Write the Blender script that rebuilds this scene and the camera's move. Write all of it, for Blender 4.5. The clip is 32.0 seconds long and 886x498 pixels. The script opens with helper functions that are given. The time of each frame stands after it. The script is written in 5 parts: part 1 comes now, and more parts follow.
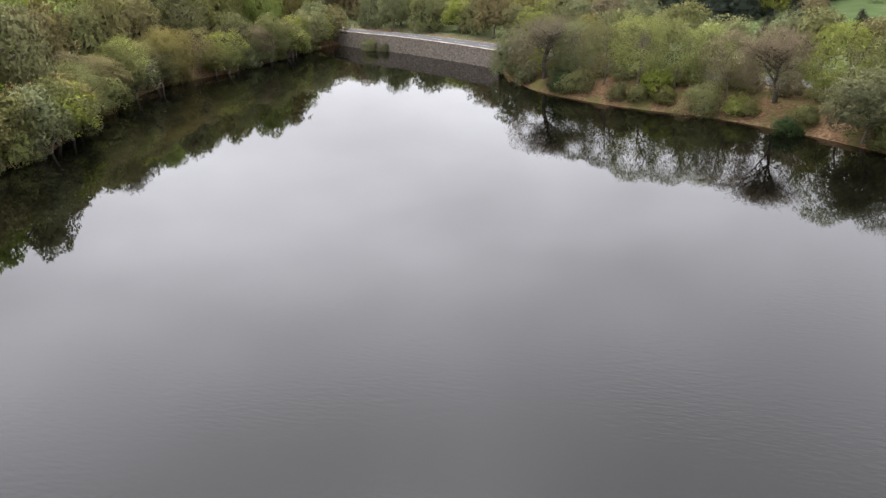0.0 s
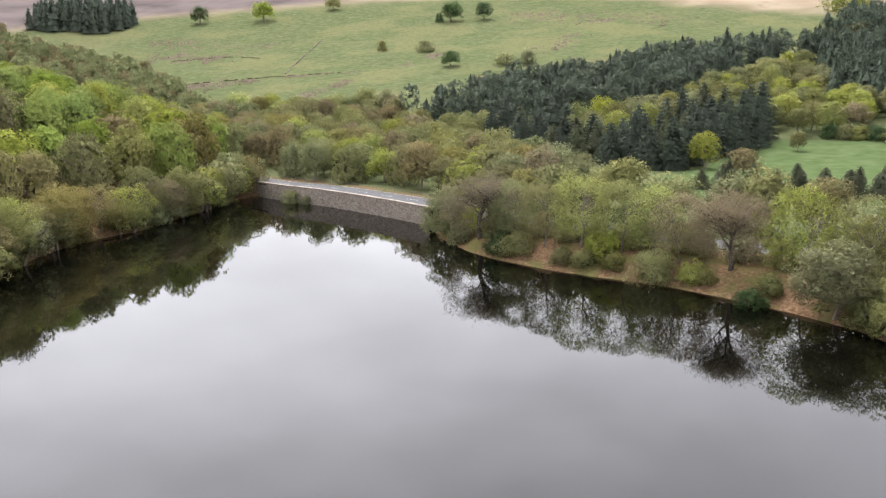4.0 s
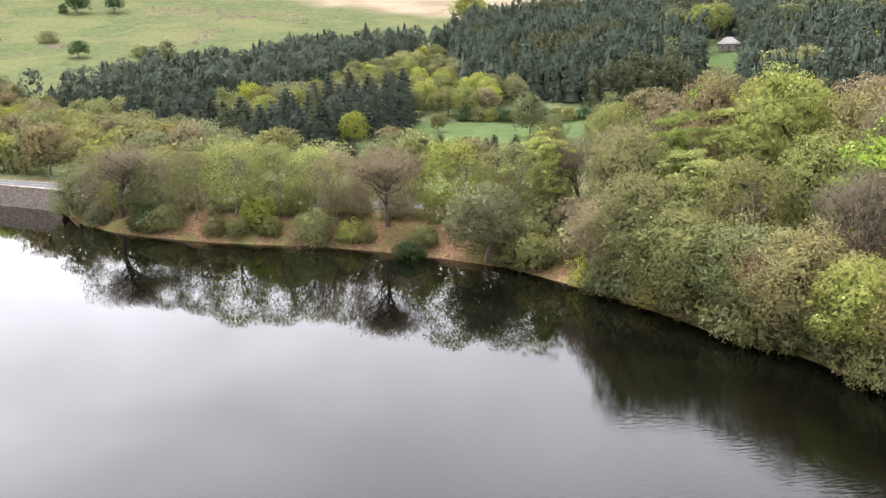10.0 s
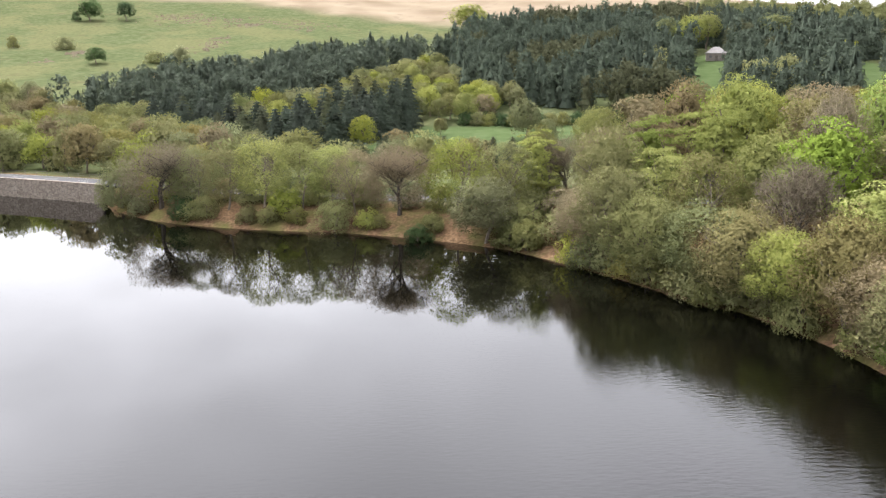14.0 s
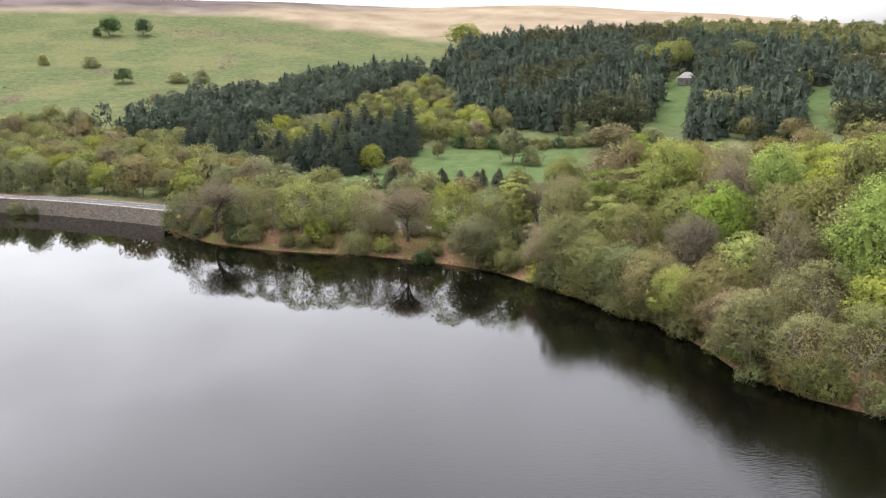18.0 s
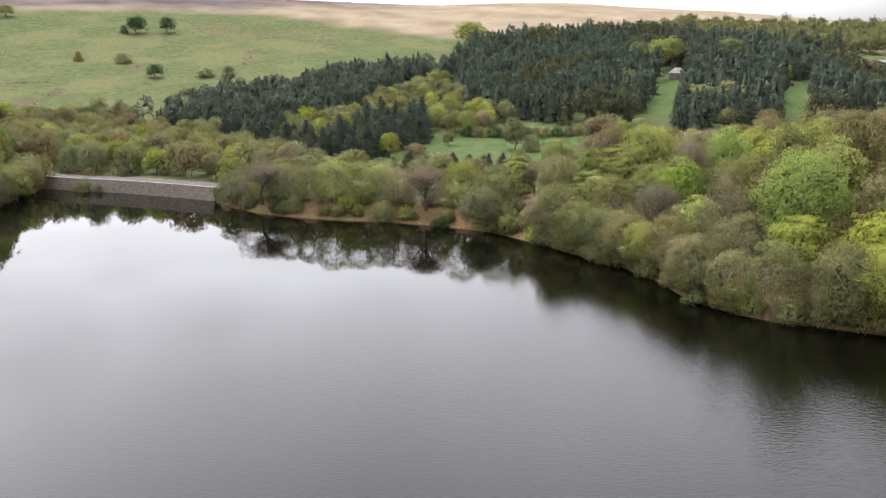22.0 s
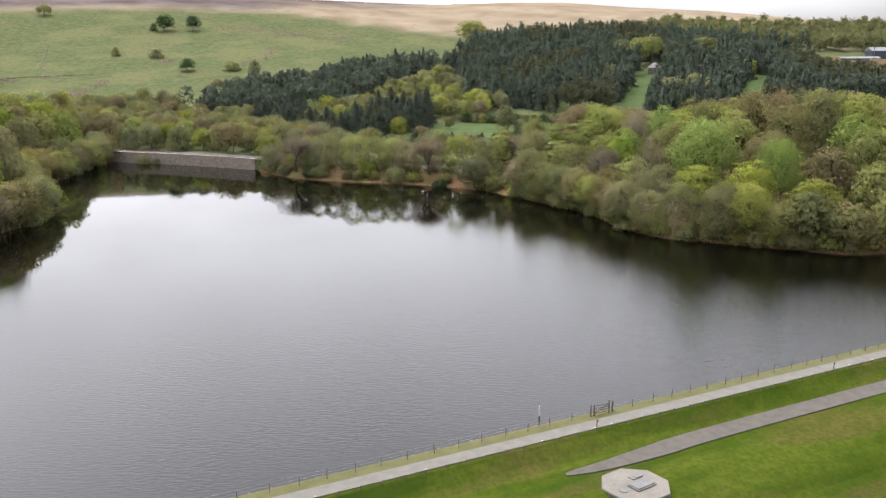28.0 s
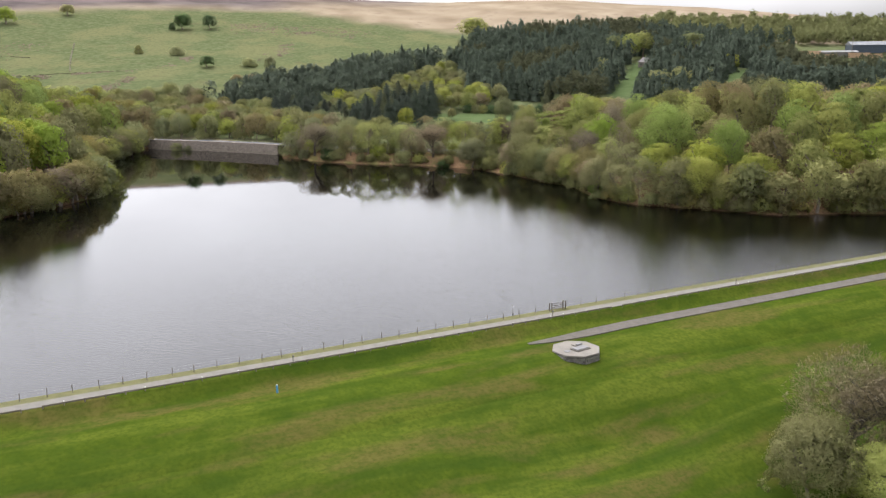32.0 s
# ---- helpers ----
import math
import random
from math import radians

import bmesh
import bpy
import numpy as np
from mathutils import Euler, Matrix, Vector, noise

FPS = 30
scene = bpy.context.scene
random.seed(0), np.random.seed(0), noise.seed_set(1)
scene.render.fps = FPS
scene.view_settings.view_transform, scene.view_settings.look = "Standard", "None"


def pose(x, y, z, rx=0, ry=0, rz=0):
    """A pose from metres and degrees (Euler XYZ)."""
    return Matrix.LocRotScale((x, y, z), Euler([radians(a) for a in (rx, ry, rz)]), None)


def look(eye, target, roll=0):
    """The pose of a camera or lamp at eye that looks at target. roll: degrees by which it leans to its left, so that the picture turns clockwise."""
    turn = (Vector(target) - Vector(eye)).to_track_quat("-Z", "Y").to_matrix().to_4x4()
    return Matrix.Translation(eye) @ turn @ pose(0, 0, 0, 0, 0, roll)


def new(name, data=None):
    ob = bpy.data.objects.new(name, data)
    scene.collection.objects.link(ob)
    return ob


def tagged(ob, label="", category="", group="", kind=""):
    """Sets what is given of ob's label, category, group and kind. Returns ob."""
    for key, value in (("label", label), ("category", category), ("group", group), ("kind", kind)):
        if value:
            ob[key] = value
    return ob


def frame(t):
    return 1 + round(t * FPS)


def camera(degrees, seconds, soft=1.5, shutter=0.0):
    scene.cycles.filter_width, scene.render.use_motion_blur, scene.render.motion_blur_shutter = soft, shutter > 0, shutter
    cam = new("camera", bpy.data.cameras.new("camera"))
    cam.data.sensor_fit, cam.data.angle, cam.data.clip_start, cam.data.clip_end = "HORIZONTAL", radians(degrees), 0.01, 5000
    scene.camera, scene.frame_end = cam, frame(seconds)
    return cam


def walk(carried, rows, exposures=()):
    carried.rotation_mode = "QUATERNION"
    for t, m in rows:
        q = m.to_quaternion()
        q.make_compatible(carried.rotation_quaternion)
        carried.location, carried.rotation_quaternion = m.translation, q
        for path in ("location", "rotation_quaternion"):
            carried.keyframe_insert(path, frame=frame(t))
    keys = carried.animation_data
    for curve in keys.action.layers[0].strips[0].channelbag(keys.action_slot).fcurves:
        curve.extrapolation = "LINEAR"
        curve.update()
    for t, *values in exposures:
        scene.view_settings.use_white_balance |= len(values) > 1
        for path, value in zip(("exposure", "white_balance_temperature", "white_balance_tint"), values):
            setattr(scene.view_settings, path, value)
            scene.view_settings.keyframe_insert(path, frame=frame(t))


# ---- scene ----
SKY_STRENGTH, SUN_STRENGTH = 0.14, 1.1
cam = camera(54.0, 32.0, 1.3)
PATH = [
    (0, (-0.9, 43.8, 28.7), (-1.592, 45.542, 28.002), -2.2),
    (0.5, (-1.541, 45.986, 28.838), (-2.244, 47.762, 28.246), -2.2),
    (1, (-2.834, 47.732, 29.248), (-3.534, 49.535, 28.737), -2.2),
    (1.5, (-3.603, 50.01, 29.785), (-4.307, 51.833, 29.358), -2.1),
    (2, (-4.379, 52.192, 29.96), (-5.082, 54.018, 29.545), -2.1),
    (2.5, (-5.211, 54.561, 30.016), (-5.913, 56.386, 29.599), -1.9),
    (4.5, (-8.072, 60.032, 31.571), (-8.499, 61.941, 31.154), -1.5),
    (5, (-8.318, 62.011, 31.338), (-8.603, 63.946, 30.924), -1.2),
    (5.5, (-8.252, 61.929, 31.284), (-8.373, 63.882, 30.867), -1.0),
    (6, (-8.215, 62.182, 30.868), (-8.168, 64.138, 30.453), -0.8),
    (6.5, (-7.729, 62.334, 30.782), (-7.516, 64.278, 30.365), -0.8),
    (7, (-7.869, 62.222, 30.739), (-7.648, 64.165, 30.322), -0.8),
    (8, (-7.831, 62.146, 29.361), (-7.606, 64.09, 28.947), -0.9),
    (9, (-7.78, 62.498, 26.346), (-7.552, 64.441, 25.932), -0.9),
    (10, (-8.097, 62.098, 24.071), (-7.866, 64.041, 23.656), -0.9),
    (11, (-8.204, 61.442, 24.109), (-7.974, 63.386, 23.701), -0.9),
    (12, (-8.676, 58.011, 24.141), (-8.447, 59.956, 23.739), -0.8),
    (13, (-9.72, 52.164, 24.247), (-9.489, 54.11, 23.847), -0.7),
    (13.5, (-10.337, 49.019, 24.304), (-10.104, 50.965, 23.904), -0.7),
    (15.5, (-13.635, 32.802, 27.235), (-13.392, 34.744, 26.827), -0.5),
    (16, (-13.836, 29.15, 28.973), (-13.593, 31.093, 28.566), -0.4),
    (17, (-15.073, 20.306, 32.912), (-14.826, 22.248, 32.503), -0.4),
    (18, (-16.336, 8.95, 37.159), (-16.089, 10.891, 36.744), -0.4),
    (19, (-17.551, 1.483, 37.427), (-17.308, 3.424, 37.011), -0.4),
    (20, (-19.228, -7.196, 37.55), (-18.988, -5.255, 37.131), -0.4),
    (21, (-20.858, -16.093, 37.813), (-20.619, -14.153, 37.388), -0.4),
    (22, (-22.482, -24.288, 37.744), (-22.246, -22.348, 37.318), -0.4),
    (23, (-24.181, -33.486, 37.913), (-23.945, -31.547, 37.486), -0.4),
    (24, (-25.321, -42.743, 37.762), (-25.088, -40.803, 37.334), -0.4),
    (25, (-25.98, -51.41, 37.384), (-25.749, -49.47, 36.955), -0.3),
    (25.5, (-26.229, -55.622, 37.116), (-25.999, -53.682, 36.688), -0.3),
    (27.5, (-27.305, -73.095, 37.026), (-27.079, -71.155, 36.595), -0.3),
    (28, (-27.257, -77.306, 36.898), (-27.033, -75.366, 36.466), -0.3),
    (28.5, (-27.796, -82.379, 36.894), (-27.571, -80.439, 36.461), -0.3),
    (29, (-28.074, -86.494, 36.883), (-27.851, -84.554, 36.448), -0.4),
    (30, (-28.42, -94.421, 36.656), (-28.203, -92.481, 36.22), -0.5),
    (31, (-29.3, -103.803, 36.883), (-29.087, -101.863, 36.444), -0.6),
    (32, (-30.433, -112.028, 36.726), (-30.222, -110.088, 36.286), -0.6),
]
walk(cam, [(t, look(eye, target, roll)) for t, eye, target, roll in PATH], [(0, 1.04), (2, 1.16), (6, 1.48), (8, 1.64), (12, 1.60), (15, 1.38), (20, 1.2), (26, 1.02), (32, 1.0)])

# ---- world, sun ----
SUN_EL, SUN_AZ = radians(66), radians(-30)
world = bpy.data.worlds.new("overcast_sky")
scene.world = world
world.use_nodes = True
wn, wl = world.node_tree.nodes, world.node_tree.links
sky = wn.new("ShaderNodeTexSky")
sky.sky_type, sky.sun_disc, sky.sun_elevation, sky.sun_rotation = "NISHITA", False, SUN_EL, SUN_AZ
sky.air_density, sky.dust_density, sky.ozone_density = 1.0, 4.0, 1.0
grey = wn.new("ShaderNodeHueSaturation")
grey.inputs["Saturation"].default_value = 0.12
wl.new(sky.outputs[0], grey.inputs["Color"])
cloud_at = wn.new("ShaderNodeTexCoord")
cloud_map = wn.new("ShaderNodeMapping")
cloud_map.inputs["Scale"].default_value = (1, 1, 2.6)
cloud = wn.new("ShaderNodeTexNoise")
cloud.inputs["Scale"].default_value, cloud.inputs["Detail"].default_value = 2.6, 4
ramp = wn.new("ShaderNodeMapRange")
ramp.inputs[1].default_value, ramp.inputs[2].default_value = 0.3, 0.7
ramp.inputs[3].default_value, ramp.inputs[4].default_value = 0.8, 1.2
wl.new(cloud_at.outputs["Generated"], cloud_map.inputs[0])
wl.new(cloud_map.outputs[0], cloud.inputs["Vector"])
wl.new(cloud.outputs[0], ramp.inputs[0])
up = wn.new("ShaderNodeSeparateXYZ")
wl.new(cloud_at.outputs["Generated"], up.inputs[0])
# sky brightness by height; the brighter middle band is added to lift the water's reflection
sky_band = wn.new("ShaderNodeValToRGB")
while len(sky_band.color_ramp.elements) < 5:
    sky_band.color_ramp.elements.new(0.5)
for spot, at, much in zip(sky_band.color_ramp.elements, (0, 0.28, 0.45, 0.62, 1), (0.575, 0.70, 0.84, 0.70, 0.66)):
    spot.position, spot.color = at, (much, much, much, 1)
wl.new(up.outputs[2], sky_band.inputs[0])
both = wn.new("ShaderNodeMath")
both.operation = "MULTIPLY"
wl.new(sky_band.outputs[0], both.inputs[0])
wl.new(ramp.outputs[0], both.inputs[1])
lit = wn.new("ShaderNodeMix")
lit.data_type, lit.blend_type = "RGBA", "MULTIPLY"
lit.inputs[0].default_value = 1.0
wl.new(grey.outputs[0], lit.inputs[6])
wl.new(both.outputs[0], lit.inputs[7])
wn["Background"].inputs["Strength"].default_value = SKY_STRENGTH
tint = wn.new("ShaderNodeMix")
tint.data_type, tint.blend_type = "RGBA", "MULTIPLY"
tint.inputs[0].default_value = 1.0
tint.inputs[7].default_value = (2.36, 2.33, 2.44, 1)
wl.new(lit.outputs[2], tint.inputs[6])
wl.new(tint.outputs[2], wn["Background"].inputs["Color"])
sun_data = bpy.data.lights.new("sun", "SUN")
sun_data.energy, sun_data.angle, sun_data.color = SUN_STRENGTH, radians(24), (1.0, 0.96, 0.9)
sun = new("sun", sun_data)
sun.matrix_world = look((200 * math.sin(SUN_AZ), 200 * math.cos(SUN_AZ), 200 * math.tan(SUN_EL)), (0, 0, 0))


# ---- materials ----
def material(name, rough=0.8, metal=0.0):
    m = bpy.data.materials.new(name)
    m.use_nodes = True
    b = m.node_tree.nodes["Principled BSDF"]
    b.inputs["Roughness"].default_value, b.inputs["Metallic"].default_value = rough, metal
    b.inputs["Specular IOR Level"].default_value = 0.25
    return m, m.node_tree.nodes, m.node_tree.links, b


def noise_node(nodes, links, scale, detail=4, at="Object"):
    t = nodes.new("ShaderNodeTexCoord")
    n = nodes.new("ShaderNodeTexNoise")
    n.inputs["Scale"].default_value, n.inputs["Detail"].default_value = scale, detail
    links.new(t.outputs[at], n.inputs["Vector"])
    return n.outputs[0]


def ramp_node(nodes, links, src, stops):
    r = nodes.new("ShaderNodeValToRGB")
    while len(r.color_ramp.elements) < len(stops):
        r.color_ramp.elements.new(0.5)
    for e, (p, c) in zip(r.color_ramp.elements, stops):
        e.position, e.color = p, (*c, 1)
    links.new(src, r.inputs[0])
    return r.outputs[0]


def mix_node(nodes, links, fac, a, b, blend="MIX"):
    m = nodes.new("ShaderNodeMix")
    m.data_type, m.blend_type = "RGBA", blend
    for v, i in ((fac, 0), (a, 6), (b, 7)):
        if isinstance(v, (float, int)):
            m.inputs[i].default_value = v
        elif isinstance(v, tuple):
            m.inputs[i].default_value = (*v, 1)
        else:
            links.new(v, m.inputs[i])
    return m.outputs[2]


def bump_node(nodes, links, b, src, strength, distance):
    u = nodes.new("ShaderNodeBump")
    u.inputs["Strength"].default_value, u.inputs["Distance"].default_value = strength, distance
    links.new(src, u.inputs["Height"])
    links.new(u.outputs[0], b.inputs["Normal"])


def plain(name, c1, c2, scale=1.5, rough=0.85, metal=0.0, bump=0.3, dist=0.02, per_object=0.0):
    """Two tones mixed by a coarse and a fine noise, with a fine relief."""
    m, n, l, b = material(name, rough, metal)
    big, fine = noise_node(n, l, scale * 0.25, 3), noise_node(n, l, scale * 3, 6)
    col = mix_node(n, l, ramp_node(n, l, fine, [(0.3, (0, 0, 0)), (0.7, (1, 1, 1))]), c1, c2)
    col = mix_node(n, l, 0.35, col, ramp_node(n, l, big, [(0.3, tuple(v * 0.6 for v in c1)), (0.7, c2)]))
    if per_object:
        o = n.new("ShaderNodeObjectInfo")
        v = n.new("ShaderNodeMapRange")
        v.inputs[3].default_value, v.inputs[4].default_value = 1 - per_object, 1 + per_object
        l.new(o.outputs["Random"], v.inputs[0])
        col = mix_node(n, l, 1.0, col, v.outputs[0], "MULTIPLY")
    l.new(col, b.inputs["Base Color"])
    if bump:
        bump_node(n, l, b, fine, bump, dist)
    return m


def leaf_material(name, dark, mid, light, hue_spread=0.014):
    """Foliage: each leaf its own tone, each tree its own shift."""
    dark, light = (tuple(0.25 * a + 0.75 * c for a, c in zip(mid, end)) for end in (dark, light))
    m, n, l, b = material(name, 0.85)
    b.inputs["Specular IOR Level"].default_value = 0.06
    o = n.new("ShaderNodeObjectInfo")
    patch = noise_node(n, l, 0.35, 2)
    col = ramp_node(n, l, noise_node(n, l, 2.2, 4), [(0.3, dark), (0.5, mid), (0.7, light)])
    col = mix_node(n, l, ramp_node(n, l, patch, [(0.35, (0, 0, 0)), (0.65, (0.6, 0.6, 0.6))]), col, light)
    h = n.new("ShaderNodeHueSaturation")
    for socket, lo, hi in (("Hue", 0.5 - hue_spread, 0.5 + hue_spread), ("Value", 0.80, 1.18), ("Saturation", 0.85, 1.08)):
        r = n.new("ShaderNodeMapRange")
        r.inputs[3].default_value, r.inputs[4].default_value = lo, hi
        w = n.new("ShaderNodeMath")
        w.operation = "FRACT"
        k = n.new("ShaderNodeMath")
        k.operation = "MULTIPLY"
        k.inputs[1].default_value = {"Hue": 1.0, "Value": 7.3, "Saturation": 13.7}[socket]
        l.new(o.outputs["Random"], k.inputs[0])
        l.new(k.outputs[0], w.inputs[0])
        l.new(w.outputs[0], r.inputs[0])
        l.new(r.outputs[0], h.inputs[socket])
    l.new(col, h.inputs["Color"])
    l.new(h.outputs[0], b.inputs["Base Color"])
    # the twig's own lie gives the leaves' common facing
    lie = n.new("ShaderNodeAttribute")
    lie.attribute_name = "lie"
    turn = n.new("ShaderNodeVectorTransform")
    turn.vector_type, turn.convert_from, turn.convert_to = "NORMAL", "OBJECT", "WORLD"
    l.new(lie.outputs["Vector"], turn.inputs[0])
    l.new(turn.outputs[0], b.inputs["Normal"])
    # thin leaves let some light through
    tr = n.new("ShaderNodeBsdfTranslucent")
    l.new(h.outputs[0], tr.inputs["Color"])
    l.new(turn.outputs[0], tr.inputs["Normal"])
    mx = n.new("ShaderNodeMixShader")
    mx.inputs[0].default_value = 0.42
    l.new(b.outputs[0], mx.inputs[1])
    l.new(tr.outputs[0], mx.inputs[2])
    l.new(mx.outputs[0], n["Material Output"].inputs["Surface"])
    return m


LEAF = {
    "olive": leaf_material("leaf_olive", (0.205, 0.208, 0.078), (0.272, 0.276, 0.104), (0.37, 0.37, 0.148)),
    "yellow": leaf_material("leaf_yellow_green", (0.262, 0.294, 0.064), (0.352, 0.385, 0.087), (0.475, 0.504, 0.130), 0.008),
    "bright": leaf_material("leaf_bright_green", (0.205, 0.268, 0.05), (0.29, 0.375, 0.07), (0.385, 0.485, 0.11), 0.008),
    "sage": leaf_material("leaf_grey_green", (0.19, 0.206, 0.09), (0.25, 0.268, 0.118), (0.325, 0.345, 0.158), 0.012),
    "rust": leaf_material("leaf_bronze", (0.220, 0.180, 0.098), (0.295, 0.242, 0.132), (0.39, 0.325, 0.18), 0.01),
    "gold": leaf_material("leaf_golden_bronze", (0.21, 0.185, 0.066), (0.285, 0.252, 0.092), (0.38, 0.335, 0.13), 0.01),
    "twig": leaf_material("twig_brown", (0.255, 0.207, 0.135), (0.345, 0.285, 0.185), (0.445, 0.37, 0.25), 0.008),
    "dark": leaf_material("leaf_dark_green", (0.046, 0.087, 0.032), (0.073, 0.124, 0.047), (0.114, 0.175, 0.074), 0.015),
    # dark needle green, lifted and blued: distance haze is put into this colour
    "needle": leaf_material("needle_dark_green_hazed", (0.068, 0.088, 0.066), (0.098, 0.123, 0.091), (0.14, 0.168, 0.122), 0.012),
    "needle_olive": leaf_material("needle_olive_green", (0.098, 0.108, 0.066), (0.132, 0.145, 0.085), (0.175, 0.187, 0.11), 0.012),
}
BARK = plain("bark_grey_brown", (0.13, 0.105, 0.08), (0.25, 0.215, 0.17), 6, bump=0.6)
DARK_BARK = plain("bark_dark_brown", (0.06, 0.05, 0.04), (0.125, 0.105, 0.085), 6, bump=0.6)


# ---- plan: the water's edge ----
DAM_AT, DAM_ALONG, DAM_DOWN = (-3.6, 5.4), (0.933, 0.360), (0.360, -0.933)


def dam_xy(a, s):
    """The place a metres along the dam and s metres down from the water's edge."""
    return DAM_AT[0] + a * DAM_ALONG[0] + s * DAM_DOWN[0], DAM_AT[1] + a * DAM_ALONG[1] + s * DAM_DOWN[1]


SHORE_RIGHT = [(-55.5, 220.6), (-51, 207.5), (-43, 197), (-37.4, 192), (-27.5, 186), (-20.8, 183), (-11, 179.5), (-2, 173.8), (5, 168.5), (11.8, 162), (16.5, 153.6),
               (20.3, 145.3), (23.3, 138.5), (25.5, 131), (29, 127), (30.5, 121), (32, 114), (32.3, 104), (36, 95.3), (40, 90.5), (47.5, 85.5), (61, 76), (67, 72), (75, 72.3), (91, 70), (118, 63)]
SHORE_LEFT = [(-132, -42), (-140, 0), (-128, 60), (-117, 88), (-111, 99), (-105, 108), (-97.8, 126), (-98, 137), (-103, 147), (-111, 160), (-117, 182.7), (-118, 194), (-113.5, 206), (-113.5, 217), (-112.5, 229), (-113.5, 245), (-112, 252.5)]
WALL_LINE = [(-113, 253.5), (-102, 246.6), (-88.4, 240), (-69.8, 228.4), (-56.5, 218.8)]
WATER = np.array(SHORE_RIGHT + [dam_xy(125, 0), dam_xy(-130, 0)] + SHORE_LEFT[1:] + [(x + 1.0, y + 1.8) for x, y in WALL_LINE[1:-1]])


def edge_distance(px, py):
    """How far points lie from the water's edge: negative on the water."""
    a, b = WATER, np.roll(WATER, -1, 0)
    best, inside = np.full(px.shape, 1e9), np.zeros(px.shape, bool)
    for (x0, y0), (x1, y1) in zip(a, b):
        dx, dy = x1 - x0, y1 - y0
        u = np.clip(((px - x0) * dx + (py - y0) * dy) / (dx * dx + dy * dy), 0, 1)
        best = np.minimum(best, np.hypot(px - x0 - u * dx, py - y0 - u * dy))
        crosses = (y0 > py) != (y1 > py)
        inside ^= crosses & (px < x0 + (py - y0) * dx / (dy if abs(dy) > 1e-9 else 1e-9))
    return np.where(inside, -best, best)


ROAD_LINE = [(-190, 303), (-150, 283), (-126, 267.5), (-106.5, 253), (-87, 244.4), (-68, 232.6), (-53.5, 222.5), (-38, 211), (-22, 202), (-10, 195.5), (3, 190), (22, 183), (45, 178), (80, 176), (130, 180)]


CLEARING = [(-20, 240), (-12, 268), (17, 322), (76, 312), (44, 250), (32, 224), (15, 232), (-4, 233)]
RIDES = (((114, 334), (150, 408), 6.5), ((160, 307), (194, 368), 6.0))


def line_distance(px, py, line):
    best, near = np.full(px.shape, 1e9), np.zeros(px.shape)
    for k, ((x0, y0), (x1, y1)) in enumerate(zip(line, line[1:])):
        dx, dy = x1 - x0, y1 - y0
        u = np.clip(((px - x0) * dx + (py - y0) * dy) / (dx * dx + dy * dy), 0, 1)
        d = np.hypot(px - x0 - u * dx, py - y0 - u * dy)
        near = np.where(d < best, k + u, near)
        best = np.minimum(best, d)
    return best, near


def step(v, a, b):
    u = np.clip((v - a) / (b - a), 0, 1)
    return u * u * (3 - 2 * u)


def soft(v, w):
    return np.where(v > 8 * w, v, w * np.log1p(np.exp(np.minimum(v, 8 * w) / w)))


RIDGE_AZ = [-90, -45, -30, -20, -10, 0, 7, 15, 25, 33, 50, 90]
RIDGE_Z = [92, 98, 100, 99, 97, 93, 90, 91, 80, 65, 60, 60]
ROAD_Z = 3.5


def land_height(px, py):
    px, py = np.asarray(px, float), np.asarray(py, float)
    # the valley floor, the pasture rising behind it, and the wooded hill across the water
    lean = np.interp(px, [-50, 60, 140, 260], [0.165, 0.148, 0.142, 0.125])
    rise = py - 305 + 0.9 * soft(px - 60, 12) - 0.78 * soft(px - 165, 20)
    hill = 4 + lean * soft(rise, 14) + 0.34 * soft(-122 - px, 10) * step(py, 20, 90) * (1 - step(py, 210, 330))
    hill = hill + 2.5 * step(px, 60, 140) * (1 - step(py, 230, 300))
    hill = hill + 6.0 * np.exp(-(((px - 80) / 34) ** 2 + ((py - 128) / 36) ** 2))
    # the moor's long ridge
    far = np.hypot(px + 20, py)
    az = np.degrees(np.arctan2(px + 20, py))
    ridge = np.interp(az, RIDGE_AZ, RIDGE_Z)
    k = step(far, 560, 980)
    hill = np.where(py > -200, hill * (1 - k) + ridge * k - step(far, 1080, 2200) * 70, hill)
    hill = np.clip(hill, -30, 140)
    edge = edge_distance(px, py)
    bank = np.where(edge > 0, np.minimum(edge * 0.42, 2.7) + np.clip(edge - 8, 0, 400) * 0.04, np.maximum(edge * 0.5, -4))
    k = step(edge, 8, 42)
    z = bank * (1 - k) + np.maximum(hill, 1.5) * k
    # the road's bench
    rd, _ = line_distance(px, py, ROAD_LINE)
    k = 1 - step(rd, 4.0, 9.0)
    z = np.where(edge > 1.2, z * (1 - k) + (ROAD_Z - 0.12) * k, z)
    # the dam and its grass slope
    a = (px - DAM_AT[0]) * DAM_ALONG[0] + (py - DAM_AT[1]) * DAM_ALONG[1]
    s = (px - DAM_AT[0]) * DAM_DOWN[0] + (py - DAM_AT[1]) * DAM_DOWN[1]
    prof = np.interp(s, [-8, 0, 1.6, 2.2, 3.2, 5.4, 7.4, 10.8, 13.5, 17, 45, 70, 400], [-4, 0, 0.75, 1.0, 1.1, 1.1, -0.3, -0.4, -0.62, -1.5, -12.5, -17, -24])
    bumps = 0.8 * np.sin(a * 0.12 + 1.2 * np.sin(s * 0.13)) * step(s, 17, 28) + 0.35 * np.sin(s * 0.42 + a * 0.07) * step(s, 18, 28)
    k = step(s, -3, 0.0) * (1 - step(np.abs(a), 126, 150))
    return np.where(s > -6, z * (1 - k) + (prof + bumps) * k, z)


